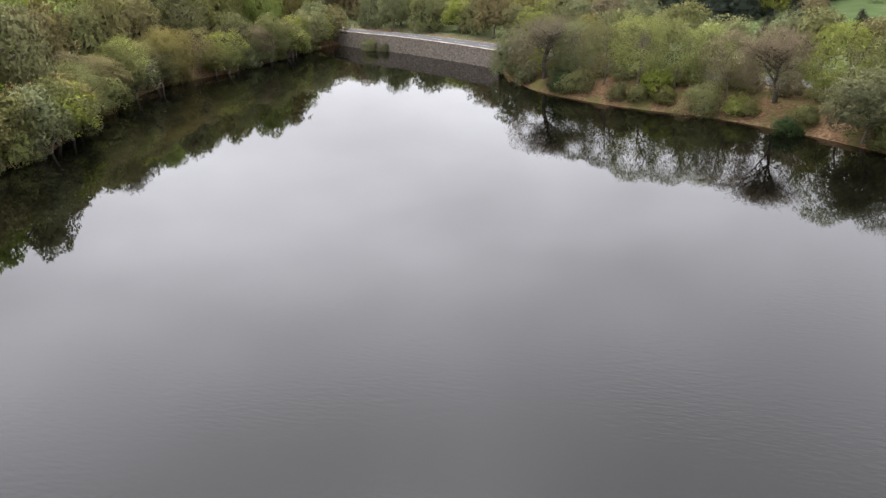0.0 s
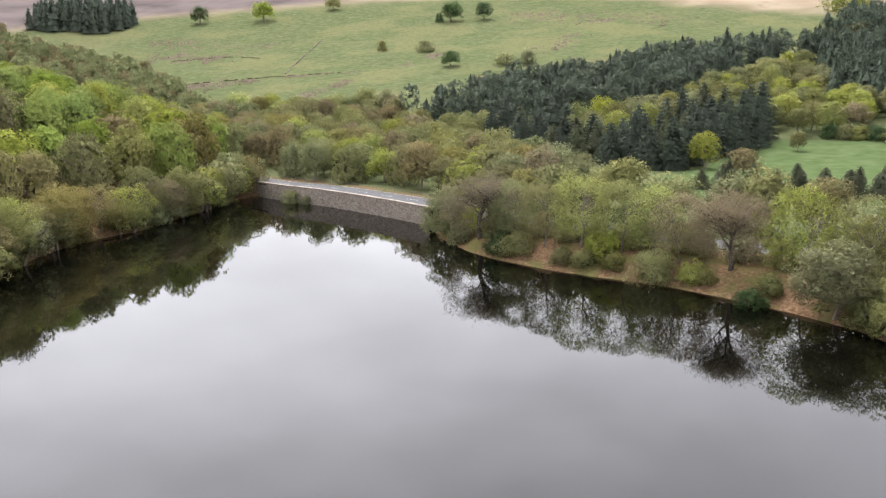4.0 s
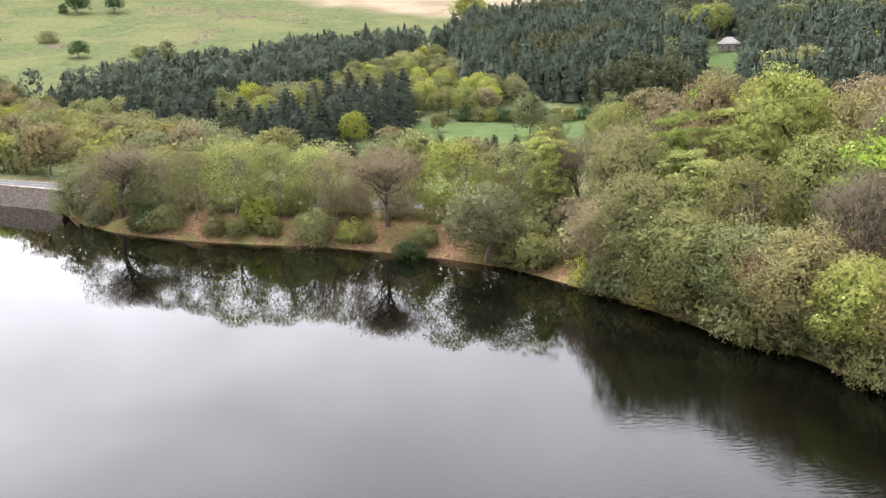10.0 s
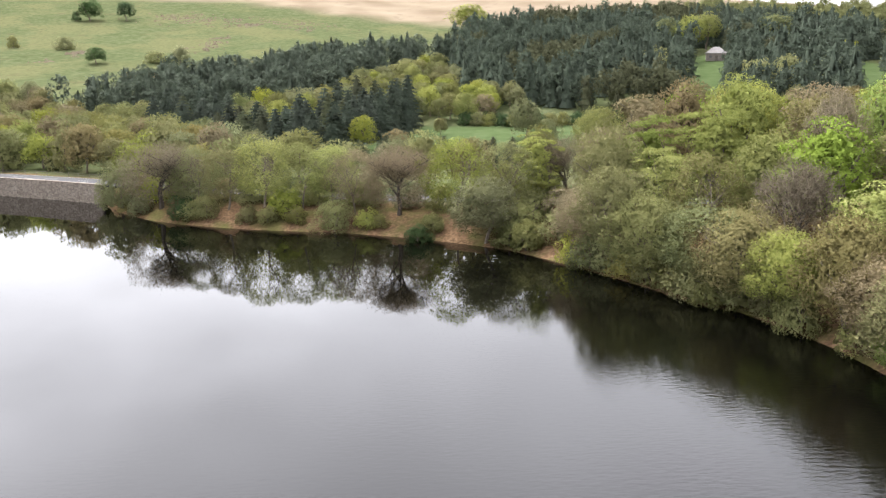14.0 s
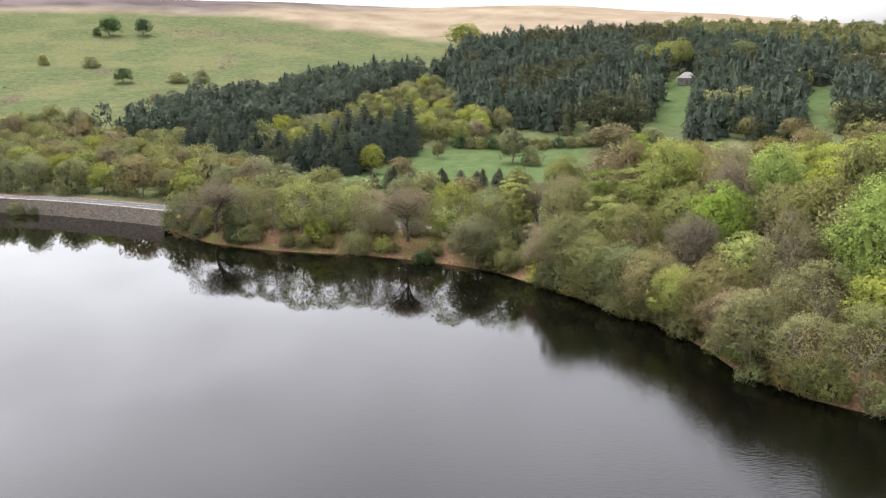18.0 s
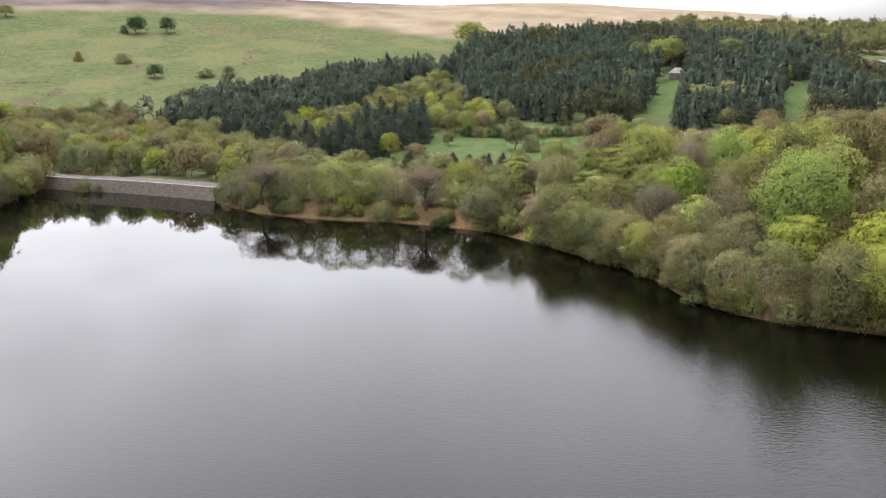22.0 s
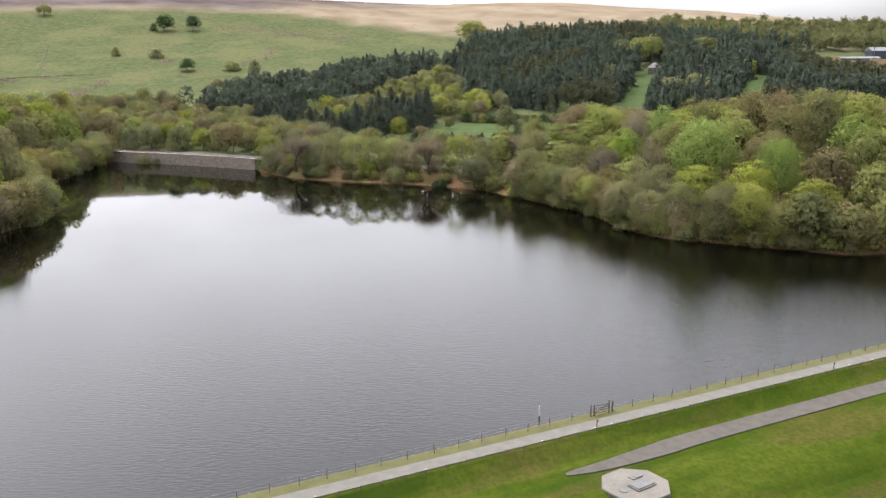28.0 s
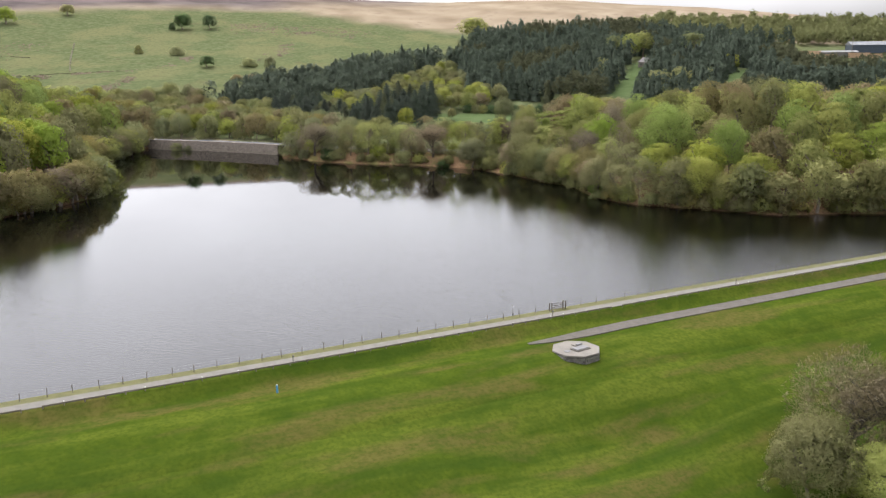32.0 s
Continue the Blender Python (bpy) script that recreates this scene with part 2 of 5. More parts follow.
def height(x, y):
    return float(land_height(np.array([x]), np.array([y]))[0])


# ---- mesh helpers ----
def mesh_of(name, verts, faces, mats=()):
    me = bpy.data.meshes.new(name)
    me.from_pydata([tuple(v) for v in verts], [], faces)
    for m in mats:
        me.materials.append(m)
    return me


def quads_mesh(name, corners, mat, tri=False):
    """A mesh of loose pieces from an array (n, corners, 3), or (n, corners, 6) with the way each one lies."""
    n, k = corners.shape[:2]
    lies = corners[:, :, 3:] if corners.shape[2] == 6 else None
    corners = corners[:, :, :3]
    me = bpy.data.meshes.new(name)
    me.vertices.add(n * k)
    me.vertices.foreach_set("co", corners.astype(np.float32).ravel())
    me.loops.add(n * k)
    me.loops.foreach_set("vertex_index", np.arange(n * k, dtype=np.int32))
    me.polygons.add(n)
    me.polygons.foreach_set("loop_start", np.arange(0, n * k, k, dtype=np.int32))
    me.update(calc_edges=True)
    me.validate()
    if lies is not None:
        me.attributes.new("lie", "FLOAT_VECTOR", "POINT").data.foreach_set("vector", lies.astype(np.float32).ravel())
    if mat:
        me.materials.append(mat)
    return me


def turned(q, m, to):
    """Pieces and their lies under a turn and a shift."""
    return np.concatenate([q[:, :, :3] @ m + to, q[:, :, 3:] @ m], 2)


def part(name, me, parent=None, label="", at=None, mat=None):
    ob = new(name, me)
    if mat is not None:
        if not me.materials:
            me.materials.append(mat)
    if parent is not None:
        ob.parent = parent
    if at is not None:
        ob.matrix_basis = at
    if label:
        ob["label"] = label
    return ob


def bm_mesh(name, bm, mat):
    me = bpy.data.meshes.new(name)
    bm.to_mesh(me)
    bm.free()
    if mat:
        me.materials.append(mat)
    return me


def box_mesh(name, size, mat, bevel=0.0, at=(0, 0, 0)):
    bm = bmesh.new()
    bmesh.ops.create_cube(bm, size=1, matrix=Matrix.Translation(at) @ Matrix.Diagonal((*size, 1)))
    if bevel:
        bmesh.ops.bevel(bm, geom=bm.edges[:], offset=bevel, segments=2, affect="EDGES")
    return bm_mesh(name, bm, mat)


def ribbon(name, line, widths, zs, mat, thick=0.15, taper=0):
    """A strip along a line of places: widths are (left, right) offsets, with sides going down by thick."""
    verts, faces = [], []
    pts = [Vector(p) for p in line]
    for k, p in enumerate(pts):
        d = (pts[min(k + 1, len(pts) - 1)] - pts[max(k - 1, 0)]).normalized()
        nrm = Vector((-d.y, d.x))
        for off, dz in ((widths[0], -thick), (widths[0], 0), (widths[1], 0), (widths[1], -thick)):
            q = p + nrm * off * (1.0 if k >= taper else math.sqrt((k + 0.3) / (taper + 0.3)))
            verts.append((q.x, q.y, (zs[k] if isinstance(zs, (list, tuple)) else zs) + dz))
    for k in range(len(pts) - 1):
        for j in range(3):
            a = 4 * k + j
            faces.append((a, a + 4, a + 5, a + 1))
    return mesh_of(name, verts, faces, (mat,))


def dense_line(line, gap):
    out = []
    for (x0, y0), (x1, y1) in zip(line, line[1:]):
        n = max(1, round(math.hypot(x1 - x0, y1 - y0) / gap))
        out += [(x0 + (x1 - x0) * k / n, y0 + (y1 - y0) * k / n) for k in range(n)]
    out.append(line[-1])
    return out


def smooth_line(line, gap):
    """A rounded line through the given places (Catmull-Rom)."""
    p = [Vector((2 * line[0][0] - line[1][0], 2 * line[0][1] - line[1][1])), *[Vector(q) for q in line], Vector((2 * line[-1][0] - line[-2][0], 2 * line[-1][1] - line[-2][1]))]
    out = []
    for a, b, c, d in zip(p, p[1:], p[2:], p[3:]):
        n = max(1, round((c - b).length / gap))
        for k in range(n):
            t = k / n
            q = 0.5 * (2 * b + (c - a) * t + (2 * a - 5 * b + 4 * c - d) * t * t + (3 * b - a - 3 * c + d) * t**3)
            out.append((q.x, q.y))
    out.append(tuple(line[-1]))
    return out


# ---- the ground, one sheet to the horizon ----
def axis(lo, hi, fine, reach_lo, reach_hi):
    mid = list(np.arange(lo, hi + 0.01, fine))
    a, g = lo, fine
    while a > reach_lo:
        g *= 1.06
        a -= g
        mid.insert(0, a)
    a, g = hi, fine
    while a < reach_hi:
        g *= 1.06
        a += g
        mid.append(a)
    return np.array(mid)


def build_ground():
    xs, ys = axis(-150, 140, 1.9, -2600, 2600), axis(-60, 324, 1.9, -1200, 3000)
    gx, gy = np.meshgrid(xs, ys)
    gz = land_height(gx, gy)
    rough = np.array([noise.noise((x * 0.07, y * 0.07, 3.1)) * 0.5 + noise.noise((x * 0.3, y * 0.3, 7.7)) * 0.12 for x, y in zip(gx.ravel(), gy.ravel())]).reshape(gx.shape)
    edge = edge_distance(gx, gy)
    s = (gx - DAM_AT[0]) * DAM_DOWN[0] + (gy - DAM_AT[1]) * DAM_DOWN[1]
    rd, _ = line_distance(gx, gy, ROAD_LINE)
    calm = step(edge, 1.5, 8) * step(rd, 4.5, 8)
    gz = gz + rough * np.where(s > -2, 0.25 * step(s, 13, 20), calm)
    # the turf of the dam's top lies over this sheet
    along = (gx - DAM_AT[0]) * DAM_ALONG[0] + (gy - DAM_AT[1]) * DAM_ALONG[1]
    gz = gz - 0.7 * step(s, 0.8, 2.6) * (1 - step(s, 16, 20)) * (1 - step(np.abs(along), 118, 124))
    ny, nx = gx.shape
    verts = np.stack([gx, gy, gz], -1).reshape(-1, 3)
    idx = np.arange(nx * ny).reshape(ny, nx)
    faces = np.stack([idx[:-1, :-1], idx[:-1, 1:], idx[1:, 1:], idx[1:, :-1]], -1).reshape(-1, 4)
    me = bpy.data.meshes.new("ground")
    me.from_pydata(verts.tolist(), [], faces.tolist())
    me.polygons.foreach_set("use_smooth", np.ones(len(faces), bool))
    # what grows where: leaf litter under the woods by the water, moor grass on the heights
    litter = np.where(s > -1, 0.0, np.where(gy > 188, 1 - step(edge, 7, 12), 1 - step(edge, 22, 40)) * (gy > 55))
    litter = np.maximum(litter, np.where((gx < -95) & (gy < 262), 1 - step(np.abs(gx + 190), 90, 140), 0) * (s < -1))
    litter = np.maximum(litter, ((gx > 20) & (gx < 150) & (gy > 60) & (gy < 175)) * 0.9)
    far = np.hypot(gx + 20, gy)
    az = np.degrees(np.arctan2(gx + 20, gy))
    wob = np.array([noise.noise((x * 0.006, y * 0.006, 1.3)) for x, y in zip(gx.ravel(), gy.ravel())]).reshape(gx.shape)
    edge_az, edge_at = [-60, -12, -5, 0.6, 7, 20], np.array([688, 694, 690, 650, 606, 560])
    moor = step(far + wob * 22, np.interp(az, edge_az, edge_at), np.interp(az, edge_az, edge_at + 22))
    heath = moor * (1 - step(az + wob * 14, -7, 3)) * step(far + wob * 40, 696, 722)
    # mown grass of the glade and of the rides through the plantation
    glade = np.zeros(gx.shape, bool)
    for (x0, y0), (x1, y1) in zip(CLEARING, CLEARING[1:] + CLEARING[:1]):
        glade ^= ((y0 > gy) != (y1 > gy)) & (gx < x0 + (gy - y0) * (x1 - x0) / ((y1 - y0) or 1e-9))
    glade = glade.astype(float)
    for a, b, w in RIDES:
        glade = np.maximum(glade, 1 - step(line_distance(gx, gy, (a, b))[0], w, w + 3))
    for name, v in (("glade", glade), ("litter", litter), ("moor", moor), ("heath", heath), ("slope", step(s, -1, 1) * (np.abs(gx) < 400))):
        me.attributes.new(name, "FLOAT", "POINT").data.foreach_set("value", v.astype(np.float32).ravel())
    me.materials.append(GROUND_COVER)
    tagged(new("ground", me), "rolling grass pasture with leaf-littered banks and pale moor beyond", "ground", kind="structure")


def attr(n, name):
    a = n.new("ShaderNodeAttribute")
    a.attribute_name = name
    return a.outputs["Fac"]


def ground_material():
    m, n, l, b = material("ground_cover", 1.0)
    b.inputs["Specular IOR Level"].default_value = 0.0
    fine, mid, big = noise_node(n, l, 2.2, 6), noise_node(n, l, 0.25, 5), noise_node(n, l, 0.028, 5)
    field = ramp_node(n, l, mid, [(0.3, (0.062, 0.076, 0.034)), (0.5, (0.080, 0.094, 0.044)), (0.7, (0.099, 0.112, 0.058))])
    field = mix_node(n, l, ramp_node(n, l, big, [(0.46, (0, 0, 0)), (0.62, (0.75, 0.75, 0.75))]), field, (0.118, 0.118, 0.058))
    rush = noise_node(n, l, 0.11, 9)
    field = mix_node(n, l, ramp_node(n, l, rush, [(0.60, (0, 0, 0)), (0.70, (0.45, 0.45, 0.45))]), field, (0.085, 0.070, 0.042))
    field = mix_node(n, l, ramp_node(n, l, noise_node(n, l, 0.5, 6), [(0.36, (0.4, 0.4, 0.4)), (0.5, (0, 0, 0))]), field, (0.050, 0.064, 0.030))
    # mown grass, streaked along the dam
    t = n.new("ShaderNodeTexCoord")

    def streaks(wide, long, shift):
        mp = n.new("ShaderNodeMapping")
        mp.vector_type = "TEXTURE"
        mp.inputs["Location"].default_value = (shift, shift, 0)
        mp.inputs["Rotation"].default_value = (0, 0, 0.368)
        mp.inputs["Scale"].default_value = (long, wide, 8)
        l.new(t.outputs["Object"], mp.inputs[0])
        st = n.new("ShaderNodeTexNoise")
        st.inputs["Scale"].default_value, st.inputs["Detail"].default_value = 1.0, 5
        st.inputs["Distortion"].default_value = 0.15
        l.new(mp.outputs[0], st.inputs["Vector"])
        return st.outputs[0]

    lawn = ramp_node(n, l, mid, [(0.3, (0.028, 0.045, 0.006)), (0.5, (0.040, 0.058, 0.007)), (0.68, (0.051, 0.070, 0.009))])
    lawn = mix_node(n, l, ramp_node(n, l, streaks(3.0, 24, 3), [(0.34, (0.7, 0.7, 0.7)), (0.50, (0, 0, 0))]), lawn, (0.026, 0.046, 0.007))
    lawn = mix_node(n, l, ramp_node(n, l, streaks(3.6, 30, 40), [(0.47, (0, 0, 0)), (0.60, (0.9, 0.9, 0.9))]), lawn, (0.066, 0.082, 0.012))
    lawn = mix_node(n, l, ramp_node(n, l, streaks(4.0, 17, 90), [(0.49, (0, 0, 0)), (0.62, (0.72, 0.72, 0.72))]), lawn, (0.08, 0.064, 0.022))
    lawn = mix_node(n, l, ramp_node(n, l, streaks(0.5, 1.6, 11), [(0.3, (0.5, 0.5, 0.5)), (0.5, (0, 0, 0))]), lawn, (0.038, 0.058, 0.008))
    lawn = mix_node(n, l, ramp_node(n, l, fine, [(0.32, (0.4, 0.4, 0.4)), (0.56, (0, 0, 0))]), lawn, (0.02, 0.036, 0.005))
    lawn = mix_node(n, l, ramp_node(n, l, noise_node(n, l, 0.7, 5), [(0.36, (0.4, 0.4, 0.4)), (0.58, (0, 0, 0))]), lawn, (0.026, 0.046, 0.007))
    leaves = ramp_node(n, l, fine, [(0.3, (0.07, 0.045, 0.026)), (0.5, (0.14, 0.088, 0.05)), (0.72, (0.215, 0.145, 0.09))])
    leaves = mix_node(n, l, ramp_node(n, l, mid, [(0.46, (0, 0, 0)), (0.62, (0.75, 0.75, 0.75))]), leaves, (0.085, 0.09, 0.03))
    tan = ramp_node(n, l, big, [(0.3, (0.16, 0.125, 0.085)), (0.5, (0.21, 0.168, 0.12)), (0.7, (0.25, 0.208, 0.15))])
    tan = mix_node(n, l, ramp_node(n, l, rush, [(0.58, (0, 0, 0)), (0.66, (0.7, 0.7, 0.7))]), tan, (0.17, 0.135, 0.10))
    dark = ramp_node(n, l, big, [(0.35, (0.075, 0.062, 0.06)), (0.6, (0.12, 0.10, 0.095))])
    col = mix_node(n, l, attr(n, "moor"), field, tan)
    col = mix_node(n, l, attr(n, "heath"), col, dark)
    col = mix_node(n, l, attr(n, "glade"), col, ramp_node(n, l, mid, [(0.3, (0.052, 0.076, 0.030)), (0.5, (0.066, 0.093, 0.038)), (0.7, (0.083, 0.108, 0.050))]))
    col = mix_node(n, l, attr(n, "litter"), col, leaves)
    col = mix_node(n, l, attr(n, "slope"), col, lawn)
    l.new(col, b.inputs["Base Color"])
    bump_node(n, l, b, fine, 0.5, 0.12)
    return m


GROUND_COVER = ground_material()
build_ground()


def build_embankment():
    """The turf over the dam's crest, berm and upper slope, laid in rows along the dam."""
    rows = [1.7, 2.2, 2.7, 3.2, 4.3, 5.3, 5.7, 6.2, 6.8, 7.4, 8.2, 9.0, 9.9, 10.8, 12, 13.2, 14.2, 15, 16, 17, 18, 19, 20.5]
    runs = np.arange(-126, 126.1, 1.5)
    a, s = np.meshgrid(runs, np.array(rows))
    x, y = dam_xy(a, s)
    z = land_height(x, y) + np.array([noise.noise((p * 0.35, q * 0.35, 4.4)) for p, q in zip(x.ravel(), y.ravel())]).reshape(x.shape) * 0.09 * step(s, 10.5, 12.5)
    z[0] -= 0.5
    z[-1] -= 0.5
    ny, nx = x.shape
    idx = np.arange(nx * ny).reshape(ny, nx)
    faces = np.stack([idx[:-1, :-1], idx[1:, :-1], idx[1:, 1:], idx[:-1, 1:]], -1).reshape(-1, 4)
    me = mesh_of("embankment", np.stack([x, y, z], -1).reshape(-1, 3).tolist(), faces.tolist(), (GROUND_COVER,))
    me.polygons.foreach_set("use_smooth", np.ones(len(faces), bool))
    me.attributes.new("slope", "FLOAT", "POINT").data.foreach_set("value", np.ones(nx * ny, np.float32))
    tagged(new("embankment", me), "mown grass embankment of the dam with a narrow berm", "embankment", kind="structure")


build_embankment()


# ---- the water ----
def water_material():
    m, n, l, b = material("dark_peaty_water", 0.02)
    b.inputs["Base Color"].default_value = (0.0015, 0.0015, 0.001, 1)
    b.inputs["IOR"].default_value = 1.33
    b.inputs["Specular IOR Level"].default_value = 0.5
    t = n.new("ShaderNodeTexCoord")
    # ripples where the breeze reaches, calm in the lee of the far shore
    sep = n.new("ShaderNodeSeparateXYZ")
    l.new(t.outputs["Object"], sep.inputs[0])
    lee = n.new("ShaderNodeMath")
    lee.operation = "MULTIPLY_ADD"
    lee.inputs[1].default_value = -0.55
    l.new(sep.outputs[0], lee.inputs[0])
    l.new(sep.outputs[1], lee.inputs[2])
    wind = n.new("ShaderNodeMapRange")
    wind.inputs[1].default_value, wind.inputs[2].default_value = 130, 0
    wind.inputs[3].default_value, wind.inputs[4].default_value = 0.012, 1.0
    l.new(lee.outputs[0], wind.inputs[0])
    wave = n.new("ShaderNodeTexNoise")
    wave.inputs["Scale"].default_value, wave.inputs["Detail"].default_value = 2.4, 5
    mp = n.new("ShaderNodeMapping")
    mp.inputs["Rotation"].default_value = (0, 0, 0.5)
    mp.inputs["Scale"].default_value = (0.45, 1.3, 1)
    l.new(t.outputs["Object"], mp.inputs[0])
    l.new(mp.outputs[0], wave.inputs["Vector"])
    u = n.new("ShaderNodeBump")
    u.inputs["Distance"].default_value = 0.036
    l.new(wave.outputs[0], u.inputs["Height"])
    k = n.new("ShaderNodeMath")
    k.operation = "MULTIPLY"
    k.inputs[1].default_value = 1.5
    l.new(wind.outputs[0], k.inputs[0])
    l.new(k.outputs[0], u.inputs["Strength"])
    l.new(u.outputs[0], b.inputs["Normal"])
    return m


def build_water():
    c = WATER.mean(0)
    ring = []
    n = len(WATER)
    for k in range(n):
        p, q, r = WATER[k - 1], WATER[k], WATER[(k + 1) % n]
        d = (r - p) / np.linalg.norm(r - p)
        out = np.array((d[1], -d[0]))
        area = np.sum(WATER[:, 0] * np.roll(WATER[:, 1], -1) - np.roll(WATER[:, 0], -1) * WATER[:, 1])
        ring.append(q + out * (0.9 if area > 0 else -0.9))
    bm = bmesh.new()
    bm.faces.new([bm.verts.new((x, y, 0)) for x, y in ring])
    bmesh.ops.triangulate(bm, faces=bm.faces[:])
    bmesh.ops.recalc_face_normals(bm, faces=bm.faces[:])
    for f in bm.faces:
        if f.normal.z < 0:
            f.normal_flip()
    tagged(new("water", bm_mesh("water", bm, water_material())), "dark still reservoir water with faint ripples", "water", kind="structure")


build_water()


# ---- trees ----
rng = np.random.default_rng(7)


def sphere_points(n):
    v = rng.normal(size=(n, 3))
    return v / np.linalg.norm(v, axis=1, keepdims=True)


def with_lie(pieces, ways, loose=0.22):
    w = ways / (np.linalg.norm(ways, axis=1, keepdims=True) + 1e-9) + rng.normal(size=ways.shape) * loose
    w /= np.linalg.norm(w, axis=1, keepdims=True) + 1e-9
    return np.concatenate([pieces, np.repeat(w[:, None, :], pieces.shape[1], 1)], 2)


def leaf_sprays(centres, normals, size, jitter, slim=0.8):
    """Small three-cornered leaf sprays at the given places, facing roughly along the normals."""
    n = len(centres)
    nr = normals + rng.normal(size=(n, 3)) * jitter
    nr /= np.linalg.norm(nr, axis=1, keepdims=True) + 1e-9
    a = np.cross(nr, rng.normal(size=(n, 3)))
    a /= np.linalg.norm(a, axis=1, keepdims=True) + 1e-9
    b = np.cross(nr, a)
    s = (size * rng.uniform(0.55, 1.35, n))[:, None]
    return with_lie(np.stack([centres - a * s - b * s * slim * 0.5, centres + a * s - b * s * slim * 0.5, centres + b * s * slim * 1.1], 1), normals)


def egg(d, h, w, low, waist, wob):
    """Points of a crown's outline, an egg with its widest part at waist, in the directions d."""
    mid = low + (h - low) * waist
    up = np.where(d[:, 2] > 0, h - mid, mid - low)
    return np.stack([d[:, 0] * w / 2 * wob, d[:, 1] * w / 2 * wob, mid + d[:, 2] * up * (0.4 + 0.6 * wob)], 1)


def egg_ways(d, h, w, low):
    n = d / (w / 2, w / 2, (h - low) / 2)
    return n / np.linalg.norm(n, axis=1, keepdims=True)


def lumps(d, seed, rate, amount):
    return np.array([1 + amount * noise.noise((a * rate + seed * 3.7, b * rate, c * rate)) for a, b, c in d])


def crown_pieces(seed, h, w, low, knobs, leaves, leaf, waist=0.42, knob=0.16, flat=0.85, heart=0.6, uneven=0.5, under=-0.5, soft_lie=0.3, lift=0.12, jitter=1.0, heart_share=7):
    """Leaf sprays on many small twig heads that stand out from an egg-shaped crown, round a dense heart."""
    k = np.arange(knobs)
    z = 1 - (k + 0.5) / knobs * (1 - under)
    a = k * 2.399963 + seed
    r = np.sqrt(np.maximum(0, 1 - z * z))
    d = np.stack([r * np.cos(a), r * np.sin(a), z], 1) + rng.normal(0, 0.55 / math.sqrt(knobs), (knobs, 3))
    d /= np.linalg.norm(d, axis=1, keepdims=True)
    rad = w * knob * rng.uniform(0.5, 1.6, knobs)
    wob = lumps(d, seed, 2.0, uneven)
    c = egg(d, h, w, low, waist, wob * (1 - 1.7 * rad / w) * rng.uniform(0.88, 1.06, knobs))
    out = egg_ways(d, h, w, low)
    m = np.maximum(6, leaves * rad**2 / (rad**2).sum()).astype(int)
    of = np.repeat(k, m)
    u = sphere_points(len(of))
    turn = (u * out[of]).sum(1) < -0.2
    u = np.where(turn[:, None], u - 2 * (u * out[of]).sum(1, keepdims=True) * out[of], u)
    # twig heads are ragged: a few sprays stick out, most lie a little inside
    reach = rad[of] * (1 - np.abs(rng.normal(0, 0.22, len(of))) + rng.normal(0, 0.10, len(of)))
    p = c[of] + u * reach[:, None] * (1, 1, flat)
    lie = out[of] * soft_lie + u * (1 - soft_lie) + (0, 0, lift)
    sprays = leaf_sprays(p, lie, leaf, jitter)
    if not heart:
        return sprays
    # coarser, darker-lying sprays fill the inside
    n = max(40, leaves // heart_share)
    d = sphere_points(n)
    d[:, 2] = np.where(d[:, 2] < under, -d[:, 2], d[:, 2])
    inner = egg(d, h, w, low, waist, lumps(d, seed, 2.0, uneven) * heart * rng.uniform(0.75, 1.0, n))
    return np.concatenate([sprays, leaf_sprays(inner, egg_ways(d, h, w, low), leaf * math.sqrt(heart_share) * 0.8, 0.7, 1.2)])


def tube_faces(verts, faces, p, q, r0, r1, sides=5):
    p, q = Vector(p), Vector(q)
    d = (q - p).normalized()
    u = d.orthogonal().normalized()
    w = d.cross(u)
    base = len(verts)
    for c, r in ((p, r0), (q, r1)):
        for k in range(sides):
            a = 2 * math.pi * k / sides
            verts.append(tuple(c + (u * math.cos(a) + w * math.sin(a)) * r))
    for k in range(sides):
        faces.append((base + k, base + (k + 1) % sides, base + sides + (k + 1) % sides, base + sides + k))


def limbs(rnd, height_m, spread, trunk_r, levels, first=0.3, bend=0.25, sides=5, kids=(3, 5)):
    """A tapered trunk that forks into limbs and branches. Gives the tubes and the tips."""
    verts, faces, tips = [], [], []

    def grow(p, d, length, r, level):
        bits = 3 if level == 0 else 2 if level < 3 else 1
        for k in range(bits):
            d2 = (d + Vector((rnd.uniform(-bend, bend), rnd.uniform(-bend, bend), rnd.uniform(-0.05, 0.15)))).normalized()
            q = p + d2 * (length / bits)
            tube_faces(verts, faces, p, q, r * (1 - 0.45 * k / bits), r * (1 - 0.45 * (k + 1) / bits), sides if level < 1 else 4 if level < 2 else 3)
            if level < levels and (k >= 1 or level > 0):
                for _ in range(rnd.randint(*kids) if k == bits - 1 else 2):
                    az, lift = rnd.uniform(0, 2 * math.pi), rnd.uniform(0.1, 0.8)
                    side = Vector((math.cos(az), math.sin(az), lift)) * spread
                    grow(q, (d2 * 0.55 + side).normalized(), length * rnd.uniform(0.5, 0.68), r * 0.5, level + 1)
            p, d = q, d2
        tips.append((p, d, level))

    grow(Vector((0, 0, -0.4)), Vector((0, 0, 1)), height_m * first + 0.4, trunk_r, 0)
    return verts, faces, tips


